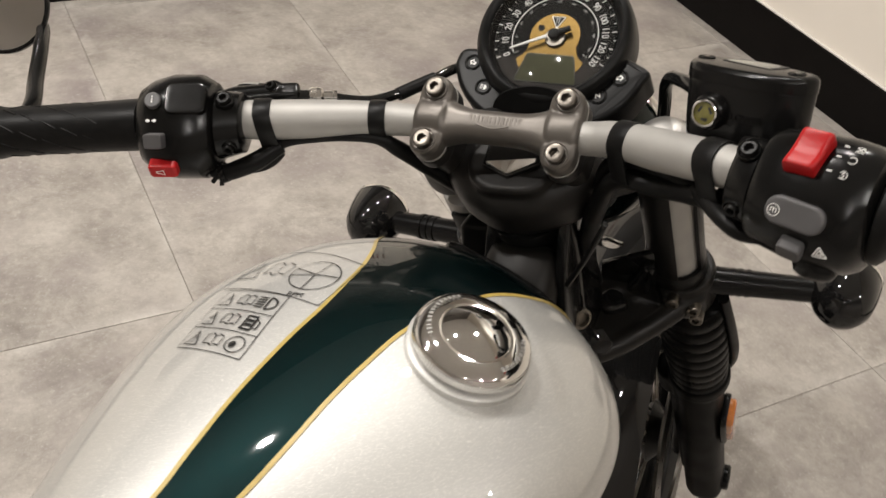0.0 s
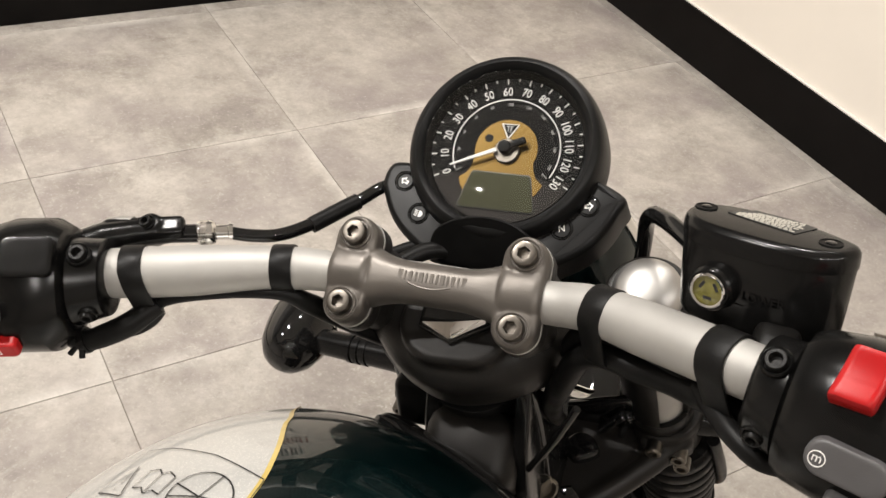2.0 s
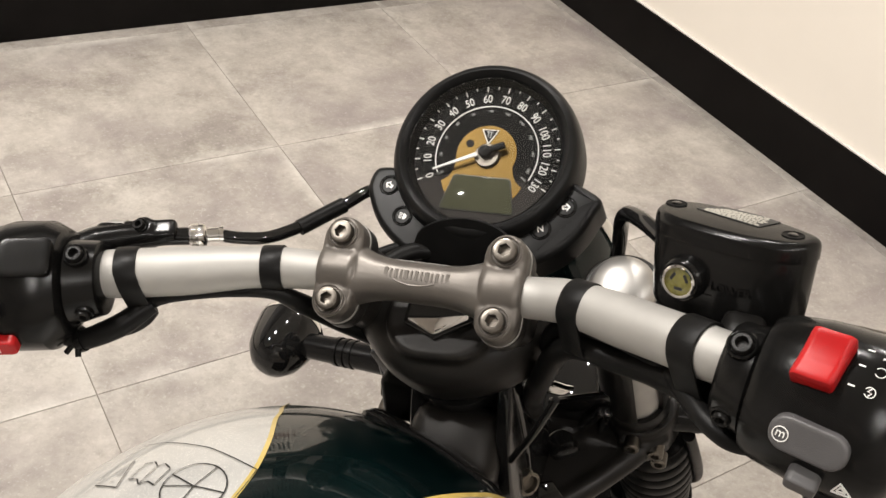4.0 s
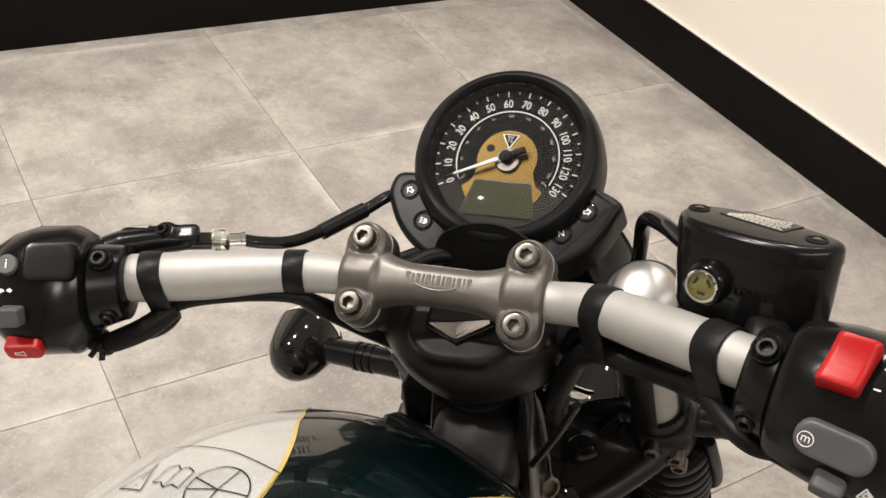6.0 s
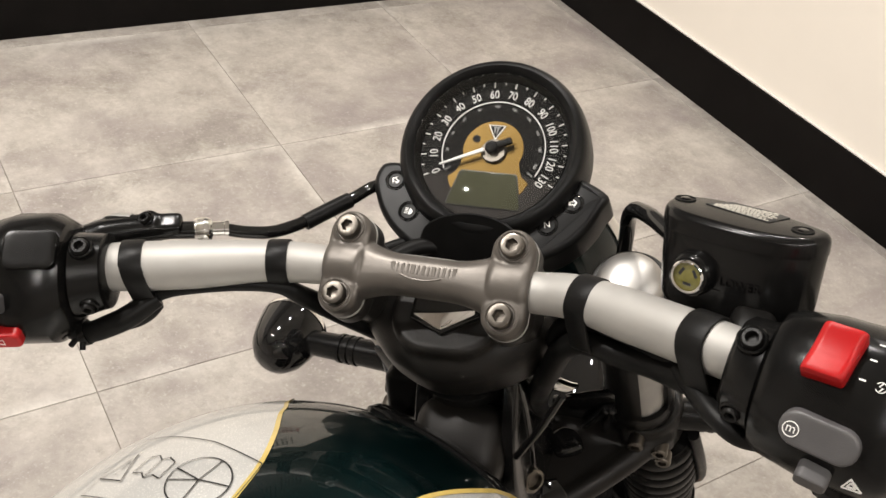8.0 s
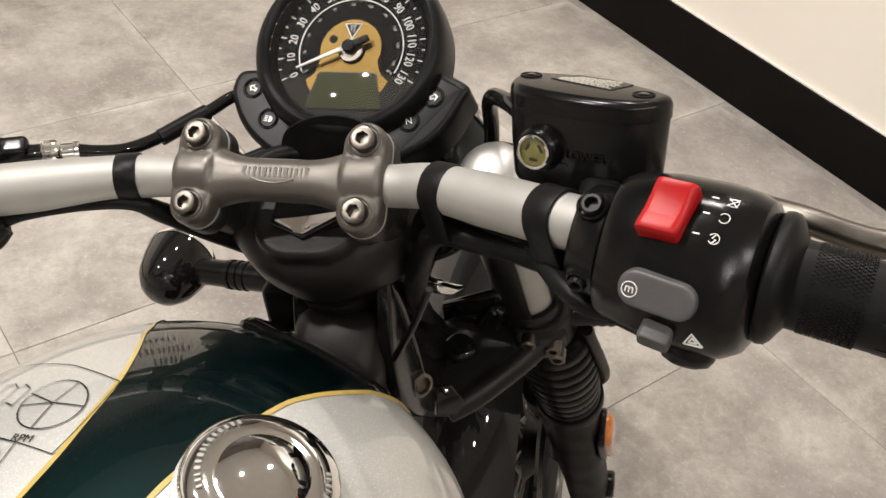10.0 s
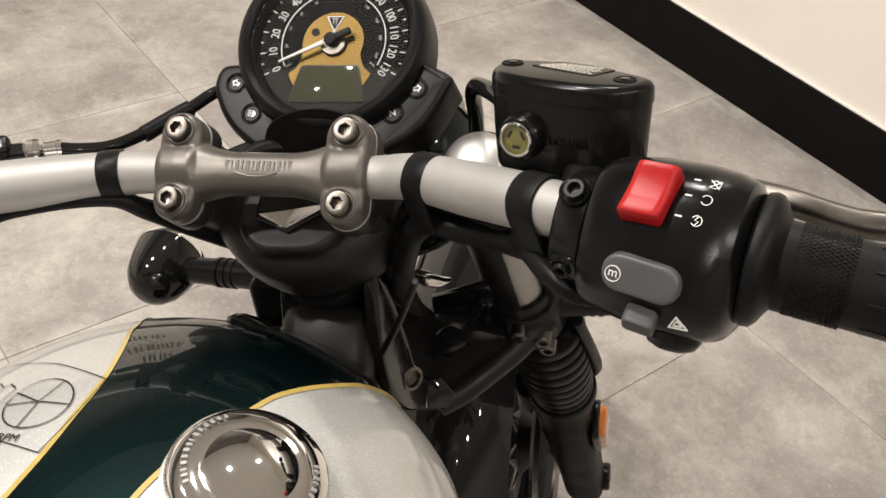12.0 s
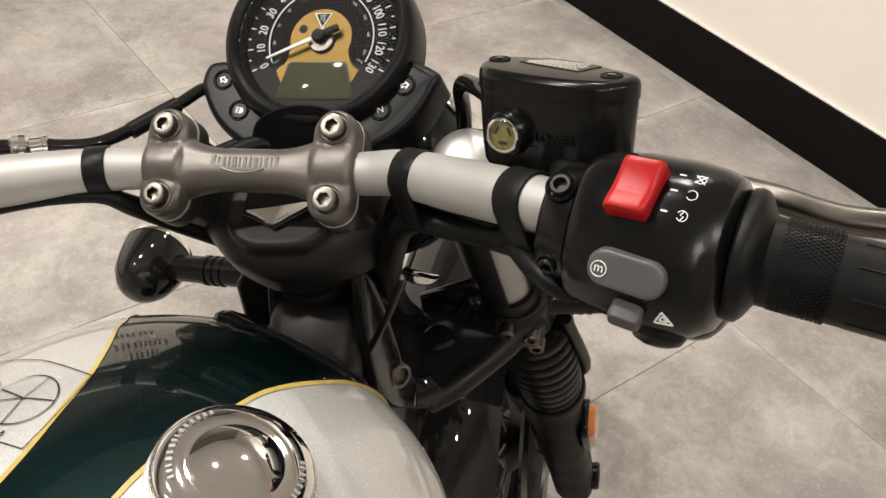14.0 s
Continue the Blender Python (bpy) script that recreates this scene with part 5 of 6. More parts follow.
cable("wiring_loom", [(0.176, -0.050, 0.006), (0.153, -0.041, -0.002), (0.135, -0.030, -0.017), (0.115, -0.022, -0.028), (0.094, -0.016, -0.032), (0.080, -0.015, -0.048), (0.068, -0.019, -0.080), (0.059, -0.017, -0.112), (0.051, -0.012, -0.150), (0.044, -0.004, -0.200), (0.038, 0.010, -0.260)], 0.0074, None, "black taped wiring loom under the bar")
cable("wiring_loom", [(0.150, -0.036, -0.004), (0.132, -0.022, -0.013), (0.112, -0.012, -0.020), (0.088, -0.006, -0.026), (0.074, -0.004, -0.050), (0.064, 0.0, -0.10)], 0.0052, None, "black taped wiring loom under the bar")
cable("throttle_lead", [(0.148, -0.036, -0.002), (0.158, -0.050, 0.006), (0.168, -0.062, 0.011), (0.180, -0.070, 0.012), (0.196, -0.070, 0.010)], 0.0054, None, "black lead curving up to the switch housing")
cable("brake_hose", [(0.150, 0.030, -0.30), (0.156, 0.034, -0.38), (0.156, 0.045, -0.46), (0.146, 0.065, -0.55), (0.120, 0.080, -0.65)], 0.0052, None, "black brake hose beside the fork leg")
cable("brake_hose", [(0.140, 0.035, 0.0), (0.118, 0.062, -0.020), (0.104, 0.078, -0.045), (0.098, 0.080, -0.090), (0.090, 0.055, -0.16), (0.085, 0.03, -0.26)], 0.0050, GLOSS_BLACK, "black brake hose")

# small chrome piece added to give the bright patch beside the headstock
bm = fresh()
tube(bm, [(0.046, 0.016, -0.186), (0.054, 0.013, -0.186), (0.062, 0.014, -0.192), (0.068, 0.018, -0.198)], [0.0045, 0.0055, 0.0045, 0.0020], 16, 5)
part("bright_piece", bm, CHROME, bike, "small bright chrome piece by the headstock", FORK)

# turn signals
for name, q, base in (("left", Vector((-0.208, 0.050, -0.281)), Vector((-0.086, 0.042, -0.272))), ("right", Vector((0.250, 0.052, -0.297)), Vector((0.135, 0.040, -0.285)))):
    m = Matrix.Translation(q) @ pose(0, 0, 0, -117, 0, 0)
    bm = fresh()
    lathe(bm, [(0.0, -0.037), (0.0095, -0.0355), (0.0180, -0.0295), (0.0248, -0.019), (0.0288, -0.004), (0.0308, 0.008), (0.0311, 0.014), (0.0, 0.014)], 44)
    signal = part("turn_signal", bm, GLOSS_BLACK, bike, "gloss black bullet turn signal", FORK @ m)
    bm = fresh()
    lathe(bm, [(0.0304, 0.0125), (0.0318, 0.0125), (0.0322, 0.0150), (0.0314, 0.0175), (0.0298, 0.0175)], 44, ends=False)
    part("signal_rim", bm, CHROME, signal, "thin bright rim", FORK @ m)
    bm = fresh()
    lathe(bm, [(0.0, 0.026), (0.013, 0.0245), (0.024, 0.020), (0.0296, 0.0160), (0.0, 0.0150)], 36)
    part("signal_lens", bm, AMBER, signal, "amber lens", FORK @ m)
    d = (q - base).normalized()
    bm = fresh()
    tube(bm, [base, base.lerp(q, 0.35), base.lerp(q, 0.95)], [0.0132, 0.0122, 0.0112], 22, 4)
    for k in range(3):
        c = base.lerp(q, (0.16 if name == "right" else 0.40) + 0.06 * k)
        tube(bm, [c, c + d * 0.0034], 0.0131, 22, 1)
    part("signal_stalk", bm, SATIN_BLACK, signal, "black ribbed stalk", FORK)

# left mirror
MIRROR_STALK = [(-0.372, -0.082, 0.030), (-0.380, -0.046, 0.018), (-0.407, -0.010, 0.0045), (-0.436, 0.032, -0.008), (-0.466, 0.066, -0.022), (-0.490, 0.076, -0.014)]
MIRROR_HEAD = FORK @ Matrix.Translation((-0.497, 0.070, 0.004)) @ Vector((0.35, -0.62, 0.70)).to_track_quat("Z", "Y").to_matrix().to_4x4()
bm = fresh()
tube(bm, MIRROR_STALK, [0.0066, 0.0068, 0.0068, 0.0066, 0.0060, 0.0056], 16, 8)
mirror = part("mirror", bm, SATIN_BLACK, bike, "round black mirror on a curved stalk", FORK)
bm = fresh()
lathe(bm, [(0.0, -0.016), (0.020, -0.0145), (0.036, -0.009), (0.0455, -0.001), (0.0475, 0.004), (0.0468, 0.007), (0.0445, 0.0075), (0.0435, 0.0055), (0.0, 0.0055)], 56)
part("mirror_shell", bm, SATIN_BLACK, mirror, "black mirror shell", MIRROR_HEAD)
bm = fresh()
lathe(bm, [(0.0, 0.0056), (0.0434, 0.0056), (0.0434, 0.0062), (0.0, 0.0068)], 56)
part("mirror_glass", bm, MIRROR, mirror, "mirror glass", MIRROR_HEAD)

# ---- fuel tank, in the frame of the leaning bike ----
TANK = Matrix(((0.9262, 0.3260, -0.1900, 0.0262), (-0.3194, 0.9454, 0.0655, 0.0304), (0.2009, 0.0, 0.9796, 0.8848), (0, 0, 0, 1)))
T_LEN, T_W, T_REAR, T_FULL, T_H, T_DROP, T_POW, T_NOSE, T_ROUND = 0.50, 0.171, 0.045, 0.4177, 0.1064, 0.1578, 1.9656, 0.1517, 2.5073


def tank_at(u, deg, lift=0.0):
    """A place on the tank: u from nose to tail, deg round it (90 on top, less to the right), lifted off the skin."""
    s = min(u / T_FULL, 1.0)
    prof = max(1 - (1 - s) ** T_ROUND, 0.0) ** (1 / T_ROUND)
    if u < T_FULL:
        w = T_W * prof
    else:
        w = T_W + (T_REAR - T_W) * ((u - T_FULL) / (1 - T_FULL)) ** 1.5
    top = -T_NOSE * (1 - prof) - T_DROP * max(u - T_FULL * 0.8, 0.0) ** 1.6
    h = T_H * (0.35 + 0.65 * prof)
    a = radians(deg)
    c, s2 = math.cos(a), math.sin(a)
    cx, cz = math.copysign(abs(c) ** (2 / T_POW), c), math.copysign(abs(s2) ** (2 / T_POW), s2)
    n = Vector((c / max(w, 0.01), 0, s2 / h)).normalized()
    return Vector((w * cx, -T_LEN * u, top - h + h * cz)) + n * lift


def tank_frame(u, deg, lift=0.0):
    """A pose on the skin: y to the nose, z outward."""
    q = tank_at(u, deg, lift)
    d = (tank_at(u - 0.01, deg) - tank_at(u + 0.01, deg)).normalized()
    r = (tank_at(u, deg - 2) - tank_at(u, deg + 2)).normalized()
    z = r.cross(d).normalized()
    r = d.cross(z)
    return Matrix.Translation(q) @ Matrix((r, d, z)).transposed().to_4x4()


def spread(lo, hi, n):
    return [lo + (hi - lo) * k / (n - 1) for k in range(n)]


TANK_US = [0.0005, 0.002, 0.005, 0.010, 0.018, 0.028] + spread(0.04, 1.0, 80)
bm = fresh()
bridge(bm, [[tank_at(u, d) for d in spread(0, 360, 145)[:-1]] for u in TANK_US])
tank = part("fuel_tank", bm, PEARL, bike, "pearl silver fuel tank with dark green stripe and gold lines", TANK, angle=60)


def between(table, u):
    """Smooth reading of a short table of (u, degrees)."""
    xs, ys = [p[0] for p in table], [p[1] for p in table]
    if u <= xs[0]:
        return ys[0]
    for i in range(len(xs) - 1):
        if u <= xs[i + 1]:
            a, b = max(i - 1, 0), min(i + 2, len(xs) - 1)
            h = xs[i + 1] - xs[i]
            m0 = (ys[i + 1] - ys[a]) / (xs[i + 1] - xs[a])
            m1 = (ys[b] - ys[i]) / (xs[b] - xs[i])
            t = (u - xs[i]) / h
            return (2 * t**3 - 3 * t * t + 1) * ys[i] + (t**3 - 2 * t * t + t) * h * m0 + (3 * t * t - 2 * t**3) * ys[i + 1] + (t**3 - t * t) * h * m1
    return ys[-1]


STRIPE_L = [(0.06, 175), (0.11, 137), (0.174, 117.2), (0.199, 112.8), (0.237, 106.0), (0.275, 101.0), (0.305, 98.2), (0.343, 95.9), (0.40, 93.5), (0.47, 92.2), (0.57, 89.5), (0.65, 86.0), (0.707, 83.1), (1.0, 75)]
STRIPE_R = [(0.0, 22), (0.03, 38), (0.054, 48.8), (0.104, 59.2), (0.127, 62.0), (0.150, 64.6), (0.178, 67.5), (0.210, 70.0), (0.240, 71.0), (0.357, 74.0), (0.43, 73.8), (0.50, 72.6), (0.572, 70.2), (0.642, 67.8), (1.0, 58)]
us = [0.0006, 0.002, 0.005, 0.010, 0.018, 0.028] + spread(0.036, 1.0, 150)
bm = fresh()
rings = []
for u in us:
    hi = between(STRIPE_L, u) if u > 0.06 else 175 + (0.06 - u) / 0.06 * 60
    lo = between(STRIPE_R, u)
    rings.append([tank_at(u, d, 0.0004) for d in spread(lo, hi, 41)])
bridge(bm, rings, closed=False, caps=False)
part("green_stripe", bm, GREEN, tank, "dark green painted nose and stripe", TANK, angle=60)
for table, start, side in ((STRIPE_L, 0.075, 1), (STRIPE_R, 0.012, -1)):
    bm = fresh()
    rings = []
    for u in spread(start, 1.0, 200):
        d = between(table, u)
        q0 = tank_at(u, d, 0.0007)
        e = (tank_at(u + 0.004, between(table, u + 0.004), 0.0007) - tank_at(u - 0.004, between(table, max(u - 0.004, 0)), 0.0007)).normalized()
        n = (tank_at(u, d, 0.01) - tank_at(u, d)).normalized()
        w = e.cross(n).normalized() * 0.0015
        rings.append([q0 - w, q0 + w])
    bridge(bm, rings, closed=False, caps=False)
    part("gold_line", bm, GOLD_LINE, tank, "hand-painted gold line", TANK, angle=60)

# filler cap
CAP = tank_frame(0.326, 61.0)
CM = TANK @ CAP @ Matrix.Diagonal((1.0, 1.0, 0.96, 1))
bm = fresh()
lathe(bm, [(0.0, -0.004), (0.0405, -0.006), (0.0405, 0.0004), (0.0392, 0.0016), (0.0360, 0.0020), (0.0, 0.0030)], 72)
cap = part("filler_cap", bm, PEARL, tank, "polished chrome screw-on filler cap on a painted neck", CM)
bm = fresh()
lathe(bm, [(0.0, 0.004), (0.0365, 0.004), (0.0376, 0.0055), (0.0378, 0.0115), (0.0374, 0.0130), (0.0362, 0.0146), (0.0340, 0.0160), (0.0315, 0.0171), (0.0275, 0.0178), (0.0242, 0.0181), (0.0233, 0.0181), (0.0225, 0.0178), (0.0217, 0.0181), (0.0200, 0.0188), (0.0140, 0.0204), (0.0070, 0.0214), (0.0, 0.0216)], 96)
part("cap_dome", bm, CHROME, cap, "domed chrome cap top", CM, angle=80)
bm = fresh()
for k in range(120):
    a = 2 * math.pi * k / 120
    block(bm, (0.0010, 0.0009, 0.0052), 0, pose(0.0379 * math.cos(a), 0.0379 * math.sin(a), 0.0085, 0, 0, math.degrees(a)))
part("cap_knurl", bm, CHROME, cap, "fine knurled edge", CM)
rnd = random.Random(5)
for lo, hi in ((152, 238), (-18, 42)):
    bm = fresh()
    a = lo
    while a < hi:
        w = rnd.uniform(2.2, 4.4)
        block(bm, (0.0030, 0.0240 * math.radians(w), 0.0006), 0.0001, pose(0.0305 * math.cos(radians(a)), 0.0305 * math.sin(radians(a)), 0.0183, 0, 0, a) @ pose(0, 0, 0, 0, 22, 0), 1)
        a += w + 2.8
    part("cap_lettering", bm, BAR, cap, "stamped unreadable lettering round the cap", CM)

# printed warning label: thin lines laid on the skin


def label_at(a, b, lift=0.0007):
    """The label's own grid: a from its left edge to its right, b from its foot to its head."""
    u = 0.532 - 0.236 * b + 0.016 * (1 - a)
    if b < 0.52:
        u, right = u - 0.006, 97.0 + 12.0 * b
    else:
        right = 94.5 + 4.0 * max((b - 0.545) / 0.455, 0) ** 2
    left = 118.3 + 10.8 * b
    return tank_at(u, left + (right - left) * a, lift)


def stroke(bm, pts, width=0.0007, lift=0.0008):
    """A thin ribbon through points of the label's grid."""
    for p, q in zip(pts, pts[1:]):
        k = max(2, int(max(abs(p[0] - q[0]), abs(p[1] - q[1])) * 24) + 1)
        line = [label_at(p[0] + (q[0] - p[0]) * t, p[1] + (q[1] - p[1]) * t, lift) for t in spread(-0.0, 1.0, k)]
        rings = []
        for i, v in enumerate(line):
            d = (line[min(i + 1, k - 1)] - line[max(i - 1, 0)]).normalized()
            n = Vector((v.x * 1.2, 0, 0.12)).normalized()
            w = d.cross(n).normalized() * width / 2
            rings.append([v - w, v + w])
        bridge(bm, rings, closed=False, caps=False)


def warning(bm, a, b, w, h):
    t = [(a - w / 2, b - h / 2), (a + w / 2, b - h / 2), (a, b + h / 2)]
    stroke(bm, t + t[:1], 0.0010)
    stroke(bm, [(a, b - h * 0.12), (a, b + h * 0.22)], 0.0012)
    stroke(bm, [(a, b - h * 0.34), (a, b - h * 0.26)], 0.0012)


def book(bm, a, b, w, h):
    stroke(bm, [(a - w / 2, b - h * 0.35), (a - w / 2, b + h * 0.35), (a - w * 0.2, b + h * 0.48), (a, b + h * 0.34), (a + w * 0.2, b + h * 0.48), (a + w / 2, b + h * 0.35), (a + w / 2, b - h * 0.35), (a + w * 0.2, b - h * 0.28), (a, b - h * 0.45), (a - w * 0.2, b - h * 0.28), (a - w / 2, b - h * 0.35)], 0.0009)
    stroke(bm, [(a, b - h * 0.45), (a, b + h * 0.34)], 0.0009)


def ring_points(a, b, ra, rb, n=28, lo=0, hi=360):
    return [(a + ra * math.cos(radians(lo + (hi - lo) * k / n)), b + rb * math.sin(radians(lo + (hi - lo) * k / n))) for k in range(n + 1)]


def printed(name, label, draw):
    bm = fresh()
    draw(bm)
    part(name, bm, INK, tank, label, TANK, fix=False)


def lower_box(bm):
    stroke(bm, [(0, 0), (1, 0), (1, 0.50), (0, 0.50), (0, 0)], 0.0007)
    stroke(bm, [(0, 0.165), (1, 0.165)], 0.0007)
    stroke(bm, [(0, 0.325), (1, 0.325)], 0.0007)


def rpm_dial(bm):
    stroke(bm, ring_points(0.70, 0.78, 0.22, 0.155), 0.0009)
    for a in (80, 170, 200, 275, 10):
        stroke(bm, [(0.70, 0.78), (0.70 + 0.22 * math.cos(radians(a)), 0.78 + 0.155 * math.sin(radians(a)))], 0.0009)


def lamp_sign(bm):
    stroke(bm, [(0.80, 0.365), (0.80, 0.460)] + ring_points(0.80, 0.4125, 0.13, 0.0475, 14, 90, -90), 0.0016)
    for k in range(5):
        stroke(bm, [(0.63, 0.372 + 0.020 * k), (0.765, 0.372 + 0.020 * k)], 0.0012)


def pump_sign(bm):
    stroke(bm, [(0.70, 0.195), (0.70, 0.295), (0.84, 0.295), (0.84, 0.195), (0.68, 0.195)], 0.0018)
    stroke(bm, [(0.72, 0.262), (0.82, 0.262)], 0.0026)
    stroke(bm, [(0.72, 0.230), (0.82, 0.230)], 0.0026)
    stroke(bm, [(0.84, 0.28), (0.91, 0.26), (0.91, 0.21), (0.87, 0.21)], 0.0010)


def gauge_sign(bm):
    stroke(bm, ring_points(0.80, 0.082, 0.13, 0.055), 0.0010)
    stroke(bm, [(0.72, 0.070), (0.76, 0.095), (0.80, 0.075), (0.74, 0.06)], 0.0030)


printed("label_outline", "thin black outline of the lower label", lower_box)
printed("label_outline", "thin black outline of the upper label", lambda bm: stroke(bm, [(-0.12, 0.545), (1.0, 0.545), (1.0, 1.0), (0.55, 1.04), (0.1, 1.03), (-0.12, 1.0), (-0.12, 0.545)], 0.0007))
for a, b, w, h in ((0.16, 0.082, 0.20, 0.105), (0.16, 0.245, 0.20, 0.105), (0.16, 0.412, 0.20, 0.105), (0.02, 0.76, 0.24, 0.20)):
    printed("warning_symbol", "printed warning triangle", lambda bm: warning(bm, a, b, w, h))
for a, b, w, h in ((0.47, 0.082, 0.24, 0.095), (0.47, 0.245, 0.24, 0.095), (0.47, 0.412, 0.24, 0.095), (0.30, 0.78, 0.25, 0.17)):
    printed("handbook_symbol", "printed open handbook", lambda bm: book(bm, a, b, w, h))
printed("rev_symbol", "printed engine speed dial", rpm_dial)
printed("lamp_symbol", "printed headlamp sign", lamp_sign)
printed("pump_symbol", "printed fuel pump sign", pump_sign)
printed("gauge_symbol", "printed round gauge sign", gauge_sign)
printed("label_word", "printed lettering below the dial", lambda bm: letters(bm, "RPM", 0.0068, tank_frame(0.402, 102.5, 0.0008) @ pose(0, 0, 0, 0, 0, 16), 0.0001))

# mount at the tank's nose, headstock and frame
HEAD = FORK
bm = fresh()
lathe(bm, [(0.0, -0.262), (0.033, -0.262), (0.035, -0.250), (0.029, -0.235), (0.028, -0.130), (0.035, -0.112), (0.035, -0.100), (0.0, -0.098)], 40, pose(0.008, -0.006, 0))
frame_body = part("frame_headstock", bm, GLOSS_BLACK, bike, "black frame headstock", HEAD)


def frame_tube(name, pts, r, parent=frame_body):
    bm = fresh()
    tube(bm, pts, r, 18, 8)
    return part(name, bm, GLOSS_BLACK, parent, "black frame tube", Matrix())


frame_tube("frame_spine", [(0.02, 0.02, 0.775), (-0.02, -0.10, 0.74), (-0.09, -0.28, 0.72), (-0.17, -0.50, 0.70)], 0.022)
frame_tube("down_tube", [(0.055, 0.052, 0.735), (0.068, 0.030, 0.62), (0.09, -0.01, 0.45), (0.10, -0.07, 0.25)], 0.019)
frame_tube("down_tube", [(0.015, 0.065, 0.735), (0.00, 0.05, 0.62), (0.0, 0.02, 0.45), (0.01, -0.04, 0.25)], 0.019)
bm = fresh()
prism(bm, closed_curve([(0.0, -0.100), (-0.044, -0.112), (-0.072, -0.160), (-0.074, -0.215), (-0.060, -0.250), (-0.030, -0.268), (0.0, -0.258)], 5), -0.005, 0.005, 0.0025, pose(0.043, 0, 0) @ Matrix(((0, 0, 1, 0), (1, 0, 0, 0), (0, 1, 0, 0), (0, 0, 0, 1))), both=True)
gusset = part("frame_gusset", bm, PRESSED, frame_body, "black pressed gusset plate", HEAD)
bm = fresh()
prism(bm, closed_curve([(0.0, -0.125), (-0.050, -0.150), (-0.066, -0.200), (-0.060, -0.250), (-0.030, -0.268), (0.0, -0.258)], 5), -0.006, 0.006, 0.003, pose(-0.022, 0, 0) @ Matrix(((0, 0, 1, 0), (1, 0, 0, 0), (0, 1, 0, 0), (0, 0, 0, 1))), both=True)
part("frame_gusset", bm, PRESSED, frame_body, "black pressed gusset plate", HEAD)
bm = fresh()
lathe(bm, [(0.0090, -0.002), (0.0098, 0.002), (0.0088, 0.005), (0.0064, 0.0055), (0.0058, 0.002), (0.0, 0.002)], 28, pose(0.048, -0.055, -0.199) @ pose(0, 0, 0, 25, 62, 0))
part("mount_bush", bm, DARK_STEEL, frame_body, "bright tank mounting bush", HEAD)
bm = fresh()
for x, w in ((0.0475, 0.006),):
    tube(bm, [(x, -0.016 - w, -0.098), (x + 0.001, -0.022 - w, -0.135), (x + 0.001, -0.034 - w, -0.185), (x, -0.046 - w, -0.225)], 0.0016, 8, 4)
part("gusset_fold", bm, GLOSS_BLACK, frame_body, "raised folded edges of the gusset", HEAD)
bm = fresh()
prism(bm, [(0.0, -0.004), (0.016, -0.003), (0.021, 0.008), (0.009, 0.020), (-0.003, 0.016)], -0.0035, 0.0035, 0.0016, pose(0.048, -0.056, -0.262) @ pose(0, 0, 0, 20, 30, 10), both=True)
part("mount_tab", bm, GLOSS_BLACK, frame_body, "small gloss black bracket tab", HEAD)
bm = fresh()
tube(bm, [(0.083, -0.040, -0.058), (0.068, -0.052, -0.090), (0.0515, -0.063, -0.120)], 0.0024, 10, 6)
part("steering_lock_rod", bm, SATIN_BLACK, frame_body, "thin gloss black wire", HEAD)
bm = fresh()
prism(bm, rounded_rect(0.050, 0.040, 0.008), -0.012, 0.012, 0.005, pose(-0.028, -0.020, -0.150, 60, 0, 0), both=True)
part("ignition_bracket", bm, CAST_BLACK, frame_body, "grey-black bracket at the headstock", HEAD)
bm = fresh()
lathe(bm, [(0.0, -0.010), (0.0065, -0.010), (0.0065, 0.010), (0.0, 0.010)], 20, pose(-0.053, -0.013, -0.172) @ pose(0, 0, 0, 0, 90, 0))
part("bracket_bolt", bm, STEEL, frame_body, "bright bolt end", HEAD)
# raised ridge over the tank's nose
bm = fresh()
rings = []
for d in [108.5, 108.2, 107, 105, 102] + spread(98, 58, 12) + [54, 52]:
    t = min((108.5 - d) / 3.0, 1.0) * min(max((d - 52) / 14.0, 0), 1)
    ring = [tank_at(0.028 + 0.072 * k / 10, d, -0.002 + (0.0125 - 0.0075 * min((108.5 - d) / 16, 1)) * math.sqrt(max(t, 0)) * max(1 - abs(k / 5 - 1) ** 3, 0) ** 0.5) for k in range(11)]
    ring += [tank_at(0.028 + 0.072 * k / 10, d, -0.004) for k in range(10, -1, -1)]
    rings.append(ring)
bridge(bm, rings)
part("nose_ridge", bm, GLOSS_BLACK, tank, "gloss black raised ridge on the tank nose", TANK, angle=60)

bm = fresh()
block(bm, (0.062, 0.050, 0.150), 0.014, pose(0.010, -0.040, -0.192, 14, 0, 0))
part("headstock_box", bm, YOKE, frame_body, "black boxed headstock gusset", HEAD)
# engine-side dark mass behind the forks
bm = fresh()
block(bm, (0.18, 0.24, 0.30), 0.04, pose(0.04, -0.19, 0.48, 0, 11, -19))
engine = part("engine_block", bm, CAST_BLACK, bike, "black engine barrels below the tank", Matrix())
bm = fresh()
for k in range(9):
    block(bm, (0.20, 0.26, 0.006), 0.002, pose(0.04 + 0.0045 * k, -0.19, 0.38 + 0.026 * k, 0, 11, -19), 1)
part("cooling_fins", bm, CAST_BLACK, engine, "black cooling fins", Matrix())

